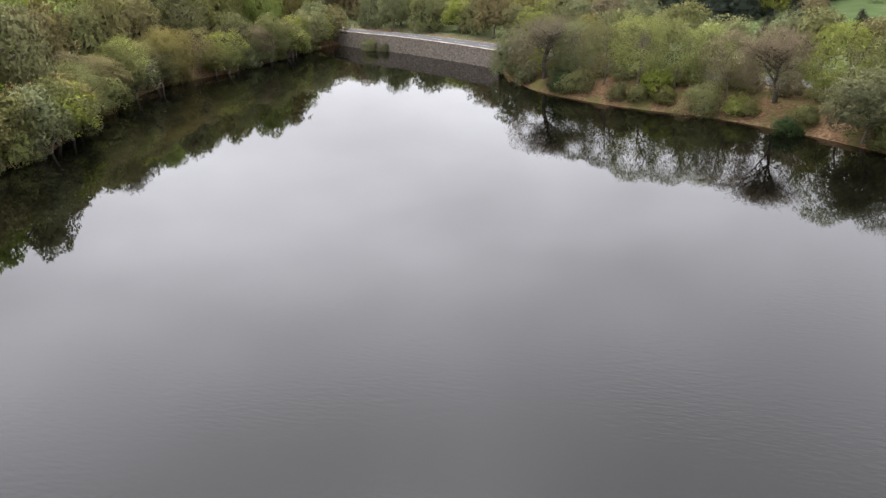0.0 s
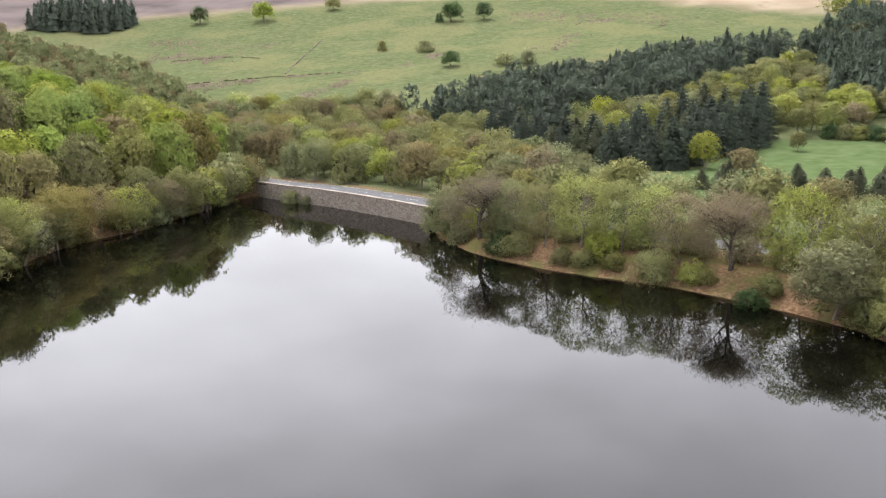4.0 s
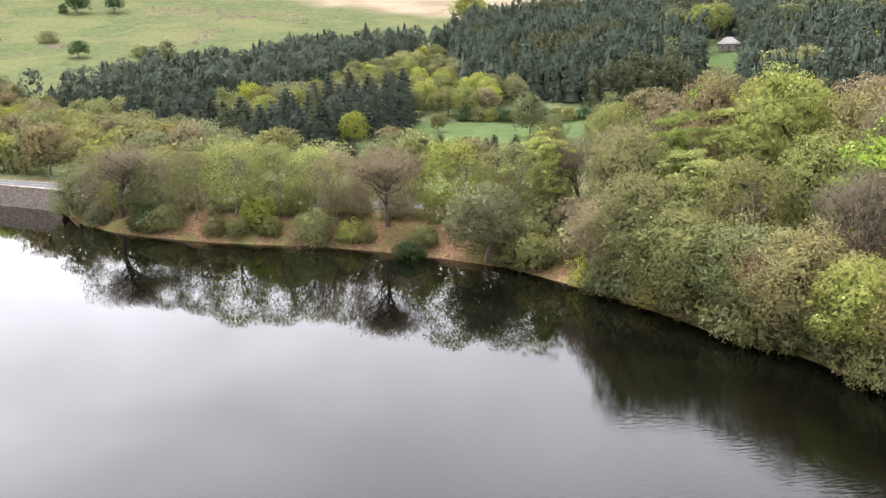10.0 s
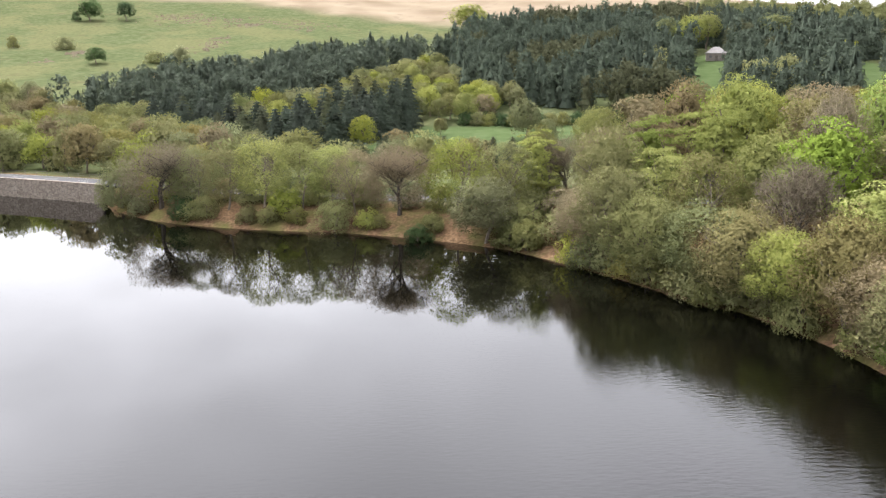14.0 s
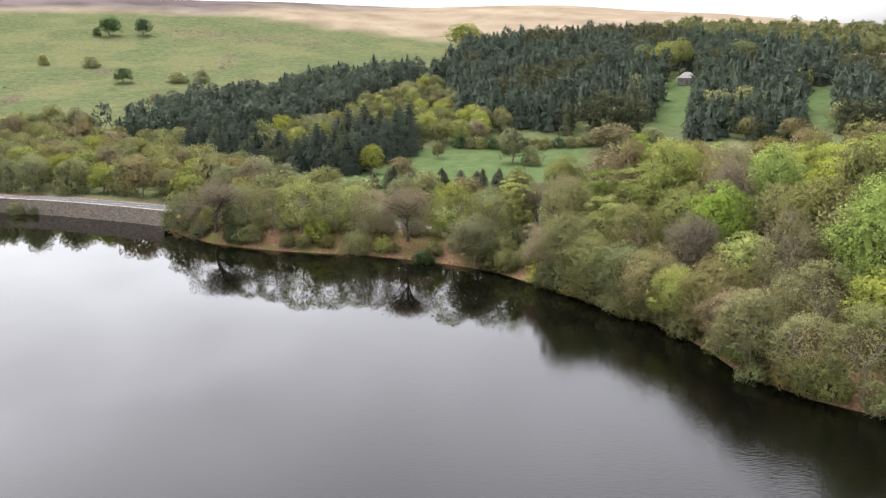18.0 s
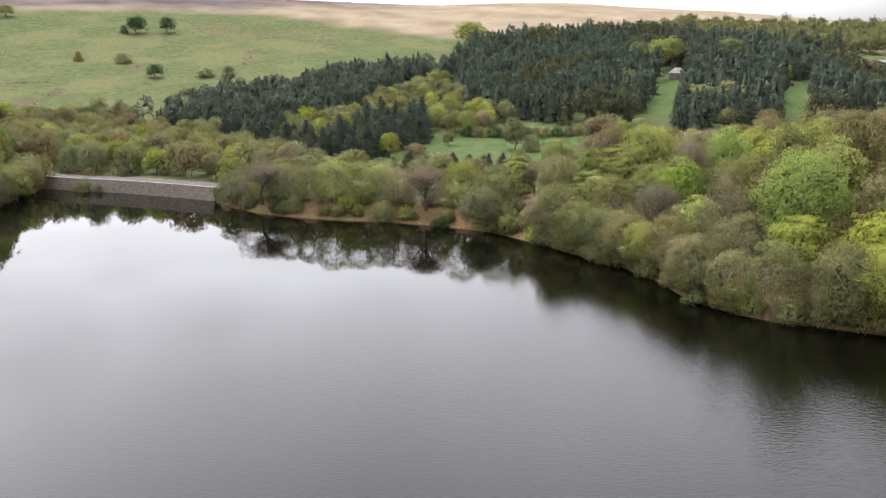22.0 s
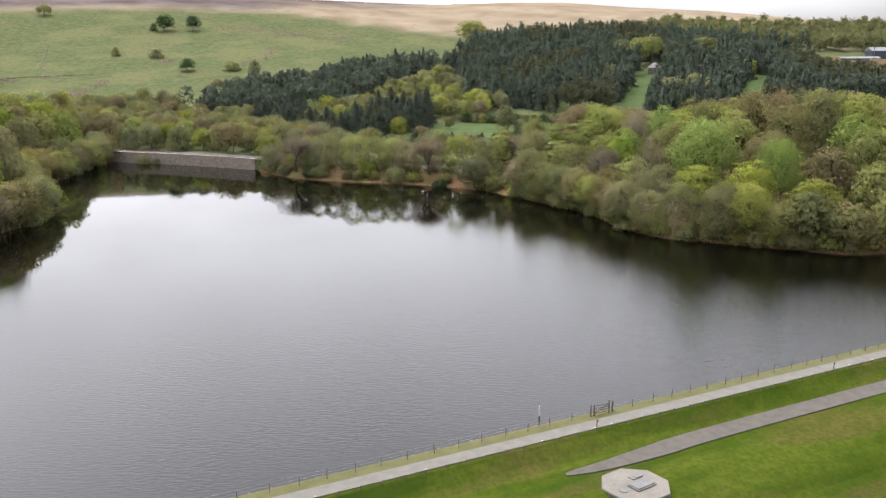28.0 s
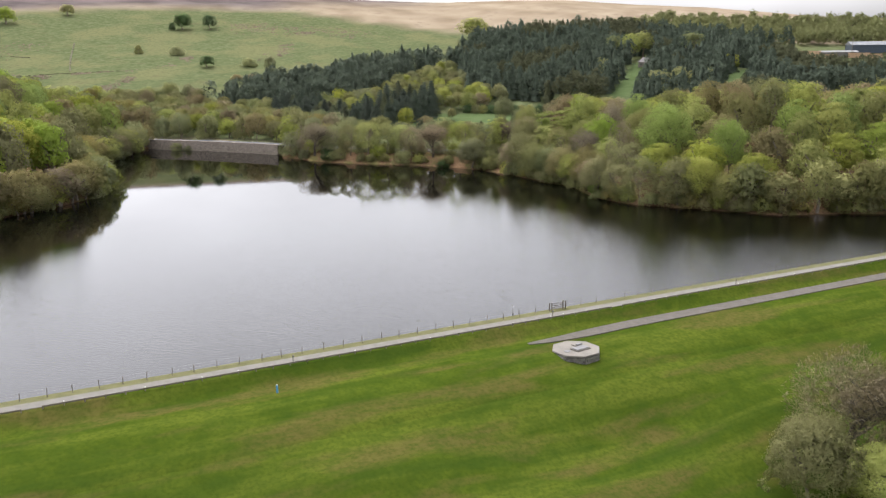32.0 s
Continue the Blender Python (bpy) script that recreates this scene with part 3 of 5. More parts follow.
def broad_tree(seed, h, w, low, knobs, leaves, leaf, airy=False, **more):
    """Trunk and crown of a broadleaf tree h high and w across; the crown starts at low."""
    rnd = random.Random(seed)
    v, f, _ = limbs(rnd, h, 0.8, (0.02 if airy else 0.026) * h, 3 if airy else 2 if leaf < 0.15 else 1, 0.42, kids=(2, 3))
    kx, kz = w * (0.42 if airy else 0.33) / np.abs(np.array(v)[:, :2]).max(), h * (0.88 if airy else 0.78) / max(p[2] for p in v)
    v = [(x * kx, y * kx, z * kz) for x, y, z in v]
    return mesh_of("trunk", v, f, (BARK,)), crown_pieces(seed, h, w, low, knobs, leaves, leaf, **more)


def bare_tree(seed, h, w, twigs):
    """An open tree with dark limbs and a dome of fine twigs."""
    rnd = random.Random(seed)
    v, f, tips = limbs(rnd, h, 1.05, 0.019 * h, 4, 0.26, 0.3, kids=(2, 4))
    ends = np.array([[*p] for p, d, lv in tips if lv >= 2])
    k = np.array((w / 2.1 / np.percentile(np.abs(ends[:, :2]), 99), w / 2.1 / np.percentile(np.abs(ends[:, :2]), 99), h * 0.9 / ends[:, 2].max()))
    v = [(x * k[0], y * k[1], z * k[2]) for x, y, z in v]
    ends = ends * k
    near = ends[rng.integers(0, len(ends), twigs // 2)] + rng.normal(0, 0.5, (twigs // 2, 3))
    d = sphere_points(twigs - len(near))
    d[:, 2] = np.where(d[:, 2] < -0.9, -d[:, 2], d[:, 2])
    lump = np.array([1 + 0.22 * noise.noise((a * 2.2 + seed, b * 2.2, e * 2.2)) for a, b, e in d])
    shell = (0, 0, h * 0.52) + d * (w / 2, w / 2, h * 0.48) * (lump * rng.uniform(0.62, 1.0, len(d)))[:, None]
    at = np.concatenate([near, shell])
    way = at - (0, 0, h * 0.4)
    out = way
    way = way / np.linalg.norm(way, axis=1, keepdims=True) + rng.normal(0, 0.8, (twigs, 3))
    way /= np.linalg.norm(way, axis=1, keepdims=True)
    side = np.cross(way, rng.normal(size=(twigs, 3)))
    side /= np.linalg.norm(side, axis=1, keepdims=True)
    ln = rng.uniform(0.3, 0.75, twigs)[:, None]
    crown = np.stack([at - way * ln * 0.5 - side * 0.03, at - way * ln * 0.5 + side * 0.03, at + way * ln * 0.5], 1)
    return mesh_of("trunk", v, f, (DARK_BARK,)), with_lie(crown, out, 0.5)


def spruce_tree(seed, h, w, rings, boughs, sprays, leaf, blunt=0.8, low=0.03):
    """A spruce: whorls of drooping boughs fringed with needle sprays, round a straight stem and a dark inner cone."""
    g = np.random.default_rng(seed)
    whorl = g.integers(0, rings, sprays * 3)
    whorl = whorl[g.random(sprays * 3) < (1 - whorl / rings) ** 0.8][:sprays]
    n = len(whorl)
    u = (whorl + g.uniform(-0.15, 0.35, n)) / rings
    u = np.clip(u, 0, 0.99)
    lean = g.uniform(0.75, 1.2, (rings, boughs))
    which = g.integers(0, boughs, n)
    a = (which + whorl * 0.37 + g.normal(0, 0.2, n)) * 2 * math.pi / boughs
    reach = 0.5 * w * (1 - u) ** blunt * lean[whorl, which]
    along = g.uniform(0.35, 1.0, n) ** 0.6
    d = reach * along
    z = h * (low + (0.97 - low) * u) - 0.22 * d * along + 0.02 * h
    at = np.stack([d * np.cos(a), d * np.sin(a), z], 1)
    way = np.stack([np.cos(a), np.sin(a), np.full(n, 0.75)], 1)
    rows, lies = [], []
    for k in range(5):
        v0 = k / 5
        z0, z1, r0 = h * (low + (0.9 - low) * v0), h * (low + (0.97 - low) * min(1, v0 + 0.42)), 0.33 * w * (1 - v0) ** blunt
        rim = [(r0 * math.cos(t) * q, r0 * math.sin(t) * q, z0 - 0.1 * r0 * q) for t, q in zip(np.arange(7) * 2 * math.pi / 7 + seed + k, g.uniform(0.75, 1.15, 7))]
        for p, q in zip(rim, rim[1:] + rim[:1]):
            rows.append([p, q, (0, 0, z1)])
            lies.append([(p[0], p[1], r0 * 0.5), (q[0], q[1], r0 * 0.5), ((p[0] + q[0]) / 2, (p[1] + q[1]) / 2, r0)])
    lies = np.array(lies) + g.normal(size=np.shape(lies)) * 0.2 * w
    lies /= np.linalg.norm(lies, axis=2, keepdims=True)
    v, f = [], []
    tube_faces(v, f, (0, 0, -0.4), (0, 0, h * 0.97), 0.018 * h, 0.01, 5)
    return mesh_of("trunk", v, f, (BARK,)), np.concatenate([np.concatenate([np.array(rows), lies], 2), leaf_sprays(at, way, leaf, 0.9, 1.0)])


SHAPES = {}


def shape(key, made):
    """Keeps a trunk and a crown for all the trees of one shape."""
    SHAPES[key] = (made[0], made[1], [])


# near trees carry fine leaves, those across the valley larger sprays
PADS = dict(flat=0.3, knob=0.13, heart=0.4, soft_lie=0.1, lift=0.2, uneven=0.6)
FRONDS = dict(flat=0.55, knob=0.145, heart=0.6, soft_lie=0.3, lift=0.15, uneven=0.42)
AIRY = dict(airy=True, heart=0.0, knob=0.13, uneven=0.5, soft_lie=0.4, under=-0.75)
for k in range(4):
    shape(("broad", k), broad_tree(20 + k, 12, 9.8 + k * 0.4, 0.5, 54, 12500, 0.115))
    shape(("broad_far", k), broad_tree(24 + k, 12, 9.8 + k * 0.4, 0.5, 40, 2900, 0.225))
for k in range(3):
    shape(("tall", k), broad_tree(40 + k, 16, 10.8 + k * 0.5, 1.0, 72, 14000, 0.12, waist=0.5, knob=0.135))
    shape(("tall_far", k), broad_tree(44 + k, 16, 10.8 + k * 0.5, 1.0, 52, 3300, 0.24, waist=0.5, knob=0.14))
    shape(("bush", k), broad_tree(60 + k, 6.5, 8.2 + k * 0.5, -0.7, 60, 9000, 0.09, waist=0.3, knob=0.12))
    shape(("bush_far", k), broad_tree(64 + k, 6.5, 8.2 + k * 0.5, -0.7, 40, 2500, 0.175, waist=0.3, knob=0.13))
    shape(("spruce", k), spruce_tree(90 + k, 14, 7.6, 14, 10, 3200, 0.22, 0.6))
    shape(("tier", k), broad_tree(120 + k, 16, 11, 0.2, 72, 14000, 0.115, waist=0.42, under=-0.8, **PADS))
    shape(("tier_far", k), broad_tree(124 + k, 16, 11, 1.0, 50, 3300, 0.22, waist=0.46, **FRONDS))
    shape(("tier_mid", k), broad_tree(128 + k, 16, 11, 1.0, 64, 7000, 0.155, waist=0.46, **FRONDS))
    shape(("tall_mid", k), broad_tree(48 + k, 16, 10.8 + k * 0.5, 1.0, 60, 7000, 0.16, waist=0.5, knob=0.14))
    shape(("open", k), broad_tree(100 + k, 11, 9.5, 1.6, 80, 9500, 0.105, **AIRY))
    shape(("open_far", k), broad_tree(104 + k, 11, 9.5, 0.9, 44, 2900, 0.21, knob=0.13, uneven=0.4))
shape(("fine", 0), broad_tree(26, 12, 10, 0.2, 90, 24000, 0.085, knob=0.11))
for k in range(2):
    shape(("bare", k), bare_tree(80 + k, 11, 12, 14000))
    shape(("shrub", k), broad_tree(70 + k, 2.5, 3.6 + 0.4 * k, -0.2, 22, 2200, 0.085, waist=0.3))
SIZE = {"broad": (12, 10), "fine": (12, 10), "tall": (16, 11), "bush": (6.5, 8.4), "open": (11, 9.5), "tier": (16, 11), "bare": (11, 12), "spruce": (14, 7.6), "shrub": (2.4, 3.8)}
SHAPE_FAR = ("broad_far", "tall_far", "bush_far", "open_far", "tier_far")
LABELS = {
    "olive": "broadleaf tree in olive-green spring leaf", "yellow": "broadleaf tree in fresh yellow-green leaf", "bright": "tall broadleaf tree in bright green leaf",
    "sage": "spreading willow with grey-green leaves", "gold": "oak in golden-bronze young leaf", "rust": "broadleaf tree with bronze-brown opening buds", "twig": "still leafless tree with brown twigs",
    "dark": "glossy dark evergreen shrub", "needle": "dark green spruce in the valley", "needle_olive": "olive-dark green spruce in the valley",
}
tree_turn = random.Random(5)


def tree(kind, colour, x, y, h, w=None, sink=0.0, group="", label="", z=None, near=False, mid=False):
    grade = kind if near or kind + "_far" not in SHAPE_FAR else kind + ("_mid" if mid and kind in ("tier", "tall") else "_far")
    variants = [key for key in SHAPES if key[0] == grade]
    key = tree_turn.choice(variants)
    trunk_me, quads, crowns = SHAPES[key]
    if not crowns:
        crowns.append(quads_mesh("crown", quads, LEAF["olive"]))
    h0, w0 = SIZE[kind]
    w = w or w0 * h / h0
    root = new({"spruce": "spruce", "bush": "willow_bush", "shrub": "shrub", "bare": "bare_tree"}.get(kind) or {"yellow": "beech_tree", "bright": "sycamore_tree", "sage": "willow_tree", "rust": "oak_tree", "gold": "oak_tree", "dark": "evergreen_tree"}.get(colour, "alder_tree"))
    g = height(x, y) if z is None else z
    root.matrix_basis = pose(x, y, g - sink, 0, 0, tree_turn.uniform(0, 360)) @ Matrix.Diagonal((w / w0, w / w0, h / h0, 1))
    part("trunk", trunk_me, root)
    crown = part("crown", crowns[0], root)
    crown.material_slots[0].link = "OBJECT"
    crown.material_slots[0].material = LEAF[colour]
    what = {"spruce": "conifer", "bush": "bush", "shrub": "shrub"}.get(kind, "tree")
    tagged(root, label or LABELS[colour] + {"bush": ", low and bushy", "shrub": ", knee to head high"}.get(kind, ""), what, group)
    return root


def in_poly(x, y, poly):
    inside = False
    for (x0, y0), (x1, y1) in zip(poly, poly[1:] + poly[:1]):
        if (y0 > y) != (y1 > y) and x < x0 + (y - y0) * (x1 - x0) / (y1 - y0):
            inside = not inside
    return inside


PLANTED = []


def fill(poly, gap, choose, seed, keep=lambda x, y: True, limit=400):
    """Trees scattered over an area with at least gap metres between them."""
    rnd = random.Random(seed)
    x0, x1 = min(p[0] for p in poly), max(p[0] for p in poly)
    y0, y1 = min(p[1] for p in poly), max(p[1] for p in poly)
    made = []
    for _ in range(int(6 * (x1 - x0) * (y1 - y0) / gap**2)):
        x, y = rnd.uniform(x0, x1), rnd.uniform(y0, y1)
        if len(made) >= limit or not in_poly(x, y, poly) or not keep(x, y):
            continue
        if all((x - a) ** 2 + (y - b) ** 2 > gap * gap for a, b in made) and all((x - a) ** 2 + (y - b) ** 2 > (0.8 * gap) ** 2 for a, b in PLANTED):
            made.append((x, y))
            choose(x, y, rnd)
    PLANTED.extend(made)
    return made


def off_road(x, y, d=5.5):
    return line_distance(np.array([x]), np.array([y]), ROAD_LINE)[0][0] > d and edge_distance(np.array([x]), np.array([y]))[0] > 1.0


def pick(rnd, table):
    r = rnd.random() * sum(table.values())
    for k, v in table.items():
        r -= v
        if r <= 0:
            return k
    return k


SPRUCE_FAR = [spruce_tree(200 + k, 14, 7.2 + k * 0.4, 8, 8, 200, 0.42, 0.5)[1] for k in range(6)]
PINE_FAR = [crown_pieces(210 + k, 14, 6.6 + k * 0.4, 1.5, 16, 210, 0.38, waist=0.55, knob=0.2, heart=0.7, uneven=0.5, heart_share=4) for k in range(5)]
BROAD_COARSE = [crown_pieces(240 + k, 11, 10.5, 0.4, 22, 380, 0.5, heart_share=5) for k in range(4)]


# trees along the near bank, from the wall round to the wood: kind, foliage, x, y, height, width
BANK = [
    ("bare", "twig", -42, 201.5, 11.5, 15), ("bush", "sage", -50.5, 209.5, 9, 10.5), ("open", "sage", -35, 197, 10, 8.5), ("open", "olive", -29.5, 193, 10.5, 9), ("open", "yellow", -23.5, 191, 11.5, 10),
    ("open", "olive", -17, 188.5, 10.5, 9.5), ("open", "yellow", -12, 187, 10, 9), ("open", "rust", -8.5, 184, 10, 9), ("bare", "twig", -1.8, 180.5, 11.2, 12.5), ("bush", "olive", -12, 180.2, 4.8, 6.5),
    ("open", "yellow", 7, 176.5, 11.5, 10.5), ("broad", "sage", 9.5, 165.5, 9.5, 11.5), ("open", "olive", 14, 173, 11, 10), ("shrub", "dark", 0.4, 170.6, 2.9, 4.8), ("bush", "olive", -33, 192, 4.2, 4.5),
]
UNDER = [("shrub", "olive", -35.5, 193.5, 3), ("shrub", "olive", -26, 187.5, 2.6), ("shrub", "olive", -22.5, 186, 2.6), ("shrub", "olive", -18, 184.5, 2.6), ("shrub", "yellow", -7, 179.5, 2.6), ("shrub", "olive", -5, 178.2, 2.0),
         ("shrub", "yellow", -20, 188, 4), ("shrub", "olive", 3, 173, 2.6), ("shrub", "sage", -46, 202.5, 3.4), ("bush", "sage", 14, 164, 5.5, 0), ("bush", "rust", 20.5, 150, 5, 0), ("bush", "olive", 17, 170, 5, 0), ("bush", "rust", 21.5, 166, 5.2, 0), ("bush", "olive", 25, 163, 6, 0), ("broad", "olive", 14.5, 177, 8, 0), ("bush", "dark", 25, 169, 4, 0), ("bush", "olive", 21, 177, 5, 0), ("bush", "gold", 29, 164, 5.5, 0), ("shrub", "olive", 15.2, 160.2, 3.2), ("bush", "olive", 18.5, 158.5, 4.6, 0), ("shrub", "dark", -37, 194.4, 3.4)]
for kind, colour, x, y, h, *_ in UNDER:
    tree(kind, colour, x, y, h, group="undergrowth on the far bank")
for kind, colour, x, y, h, w in BANK:
    tree(kind, colour, x, y, h, w, group="trees on the far bank", near=True)
    PLANTED.append((x, y))
# the wood on the promontory
MARKED = [
    ("tier", "yellow", 19, 174, 13.2, 8), ("bare", "twig", 24, 175, 11.5, 8.5), ("tall", "yellow", 32, 185, 15.5, 9.5), ("tall", "rust", 28.5, 171, 13, 9), ("tier", "bright", 33.6, 166, 15.5, 9.5), ("tier", "yellow", 31, 155, 12, 10),
    ("tier", "yellow", 39.5, 157.5, 17, 13), ("bare", "twig", 49.6, 145, 17, 8.5), ("open", "rust", 42, 112, 15.5, 8), ("tall", "bright", 51.5, 105.5, 20, 14.5), ("tall", "bright", 62.8, 92.5, 17.5, 10.5), ("tall", "yellow", 50, 169, 18, 12),
    ("broad", "rust", 21, 153, 8, 9), ("bush", "sage", 26.5, 144, 6.5, 7.5), ("open", "sage", 28, 133, 9, 11), ("bare", "twig", 37, 131, 12.5, 10), ("open", "olive", 33, 145, 11.5, 10), ("tall", "olive", 52, 122, 17.5, 12),
]
for kind, colour, x, y, h, w in MARKED:
    tree(kind, colour, x, y, h, w, group="trees of the promontory wood", near=True)
    PLANTED.append((x, y))
for k, (x, y) in enumerate(dense_line(SHORE_RIGHT[11:], 6.4)):
    d = Vector((0.85, 0.4)) if y > 100 else Vector((0.3, 0.95))
    r = random.Random(k)
    x, y = x + d.x * r.uniform(0.6, 2.2), y + d.y * r.uniform(0.6, 2.2)
    if all((x - a) ** 2 + (y - b) ** 2 > 12 for a, b in PLANTED):
        tree(r.choice(["broad", "open", "broad", "tall"]), pick(r, {"olive": 5, "yellow": 3, "sage": 1, "rust": 1.2, "gold": 2, "bright": 0.5}), x, y, r.uniform(8.5, 12.5), r.uniform(8.5, 10.5), group="trees of the promontory wood", near=x < 60)
        PLANTED.append((x, y))
    if r.random() < 0.6:
        tree("shrub", pick(r, {"olive": 3, "sage": 2, "rust": 1, "bright": 1}), x - d.x * 1.2 + d.y * 2.4, y - d.y * 1.2 - d.x * 2.4, r.uniform(2.4, 4.2), r.uniform(4.5, 6), group="undergrowth of the promontory wood")
for k, (x, y) in enumerate(dense_line(SHORE_RIGHT[9:16], 3.2)):
    r = random.Random(300 + k)
    if r.random() < 0.8 and not 15.5 < x < 17.5:
        tree("bush" if r.random() < 0.5 else "shrub", pick(r, {"olive": 5, "sage": 1.5, "gold": 1.5, "yellow": 1.5}), x + r.uniform(0.2, 1.5), y + r.uniform(0, 1.0), r.uniform(3, 4.6), r.uniform(4.5, 6), group="undergrowth of the promontory wood")
for k, (x, y) in enumerate(dense_line(SHORE_RIGHT[16:], 3.6)):
    r = random.Random(360 + k)
    if r.random() < 0.7:
        tree("bush" if r.random() < 0.6 else "shrub", pick(r, {"olive": 5, "sage": 1, "gold": 1, "yellow": 2}), x + r.uniform(0.2, 1.5), y + r.uniform(0.4, 1.6), r.uniform(3, 5), r.uniform(4.5, 6.5), group="undergrowth of the promontory wood")
for k, (x, y) in enumerate(dense_line([(-47, 209), (-36, 200), (-26, 195), (-14, 190), (0, 184.5), (10, 180)], 4.5)):
    r = random.Random(330 + k)
    tree("bush", pick(r, {"olive": 5, "sage": 2, "yellow": 1.5, "rust": 1}), x + r.uniform(-1, 1), y + r.uniform(-1, 1), r.uniform(3.4, 5), r.uniform(4.5, 6), group="undergrowth on the far bank")
WOOD = [(24, 168), (24, 148), (34, 130), (36, 112), (42, 96), (68, 78), (125, 70), (170, 90), (170, 200), (60, 205), (30, 180)]


def wood_tree(x, y, r):
    c = pick(r, {"olive": 4, "rust": 2, "yellow": 5, "bright": 2.6, "gold": 1.5})
    deep = edge_distance(np.array([x]), np.array([y]))[0]
    h, w = min(17.5, 8.5 + 0.32 * deep) * r.uniform(0.84, 1.14), r.uniform(9.5, 12.5)
    if edge_distance(np.array([x]), np.array([y]))[0] > 24:
        tree("tier" if c in ("yellow", "bright") else "tall", c, x, y, h, w, group="trees of the promontory wood", mid=x < 100)
    else:
        tree(r.choice(["tall", "broad", "open"]) if c in ("olive", "rust", "gold") else "tier", c, x, y, h, w, group="trees of the promontory wood", near=x < 45 and c in ("olive", "rust", "gold"), mid=True)


fill(WOOD, 8.4, wood_tree, 11, lambda x, y: off_road(x, y, 4.5) and all((x - m[2]) ** 2 + (y - m[3]) ** 2 > 40 for m in MARKED))
# the hillside wood by the far side of the water
for k, (x, y) in enumerate(dense_line(SHORE_LEFT[3:], 5.8)):
    r = random.Random(100 + k)
    x, y = x - 1.0 + r.uniform(-1, 1), y + r.uniform(-1, 1)
    tree(r.choice(["tall", "open", "broad"]), pick(r, {"sage": 1.2, "olive": 4, "gold": 4, "yellow": 1, "rust": 1}), x, y, r.uniform(8.5, 12), r.uniform(8.5, 11), group="trees of the hillside wood", near=150 < y < 225)
    PLANTED.append((x, y))
for k, (x, y) in enumerate(dense_line(SHORE_LEFT[3:-1], 3.8)):
    r = random.Random(500 + k)
    if r.random() < 0.9:
        h = r.uniform(3.4, 8.5)
        tree("bush" if h < 6 else "broad", pick(r, {"olive": 5, "sage": 3, "gold": 2, "yellow": 1}), x + r.uniform(-0.8, 0.9), y + r.uniform(-1.2, 1.2), h, h * r.uniform(1.0, 1.35), group="undergrowth of the hillside wood")
HILLSIDE = [(-114, 240), (-122, 195), (-108, 145), (-118, 100), (-140, 40), (-195, 60), (-238, 210), (-235, 296), (-188, 316), (-152, 288), (-124, 262)]


def hill_tree(x, y, r):
    deep = edge_distance(np.array([x]), np.array([y]))[0]
    c = pick(r, {"bright": 8, "yellow": 5, "rust": 0.8, "olive": 0.8} if deep > 14 else {"olive": 4, "gold": 3, "bright": 4})
    h, w = r.uniform(14, 18.5), r.uniform(10, 13)
    if deep > 22:
        tree("tier" if c in ("yellow", "bright") else "tall", c, x, y, h, w, group="trees of the hillside wood")
    else:
        tree("tall" if deep > 13 else "open", c, x, y, h, w, group="trees of the hillside wood")


fill(HILLSIDE, 7.2, hill_tree, 12, lambda x, y: off_road(x, y, 6))
# scrub behind the road
SCRUB = [(-190, 330), (-150, 292), (-107, 264), (-85, 254), (-60, 238), (-30, 215), (5, 198), (28, 194), (8, 200), (-14, 210), (-24, 224), (-34, 246), (-46, 264), (-62, 290), (-75, 308), (-88, 318), (-100, 338), (-112, 358), (-150, 354), (-190, 345)]


def scrub_tree(x, y, r):
    c = pick(r, {"olive": 6, "rust": 2, "gold": 2, "sage": 1.8, "yellow": 1.5})
    h, w = r.uniform(8, 11.5), r.uniform(8, 11)
    if line_distance(np.array([x]), np.array([y]), ROAD_LINE)[0][0] > 22:
        tree("broad", c, x, y, h, w, group="scrub behind the road")
    else:
        tree(r.choice(["broad", "bush", "broad"]), c, x, y, h, w, group="scrub behind the road")


fill(SCRUB, 6.4, scrub_tree, 13, lambda x, y: off_road(x, y, 8) and not in_poly(x, y, CLEARING))
# spruces standing out in the valley
CLUMPS = (
    ((-60, 312), (-55, 309), (-51, 315), (-46, 312), (-58, 319), (-49, 305), (-43, 318), (-54, 302), (-63, 307)),
    ((-40, 293), (-36, 287), (-31, 291), (-27, 284), (-33, 298), (-24, 291), (-38, 301), (-44, 299)),
    ((-21, 283), (-17, 278), (-11.5, 277), (-8, 284), (-19, 291), (-13, 288), (-6, 292), (-21, 300), (-15, 297), (-9, 300), (-2, 296), (-4, 304), (2, 301), (-14, 306), (-25, 297)),
    ((-7, 316), (-2, 321), (3, 317), (8, 322), (-4, 330), (2, 332), (9, 331), (12, 324), (6, 309), (0, 311), (-10, 325), (10, 314)),
)
clump_rnd = random.Random(14)
for spots, tall in zip(CLUMPS, (14.5, 11, 13.5, 15)):
    for x, y in spots:
        tree("spruce", "needle" if clump_rnd.random() < 0.75 else "needle_olive", x, y, tall * clump_rnd.uniform(0.8, 1.15), clump_rnd.uniform(8, 10.5), group="valley spruces")
        PLANTED.append((x, y))
for x, y, h, c in ((-40, 324, 11, "sage"), (-34, 328, 12, "yellow"), (-29, 321, 12, "olive"), (-23, 327, 12, "sage"), (-35, 314, 10.5, "olive"), (-28, 312, 11, "yellow"), (-20, 318, 12, "yellow"), (-15, 325, 12, "olive"), (-33, 306, 10, "sage"), (-68, 320, 10, "olive"), (-74, 318, 10, "sage"), (-80, 322, 9, "olive")):
    tree("broad", c, x, y, h, 8.5, group="valley trees")
    PLANTED.append((x, y))
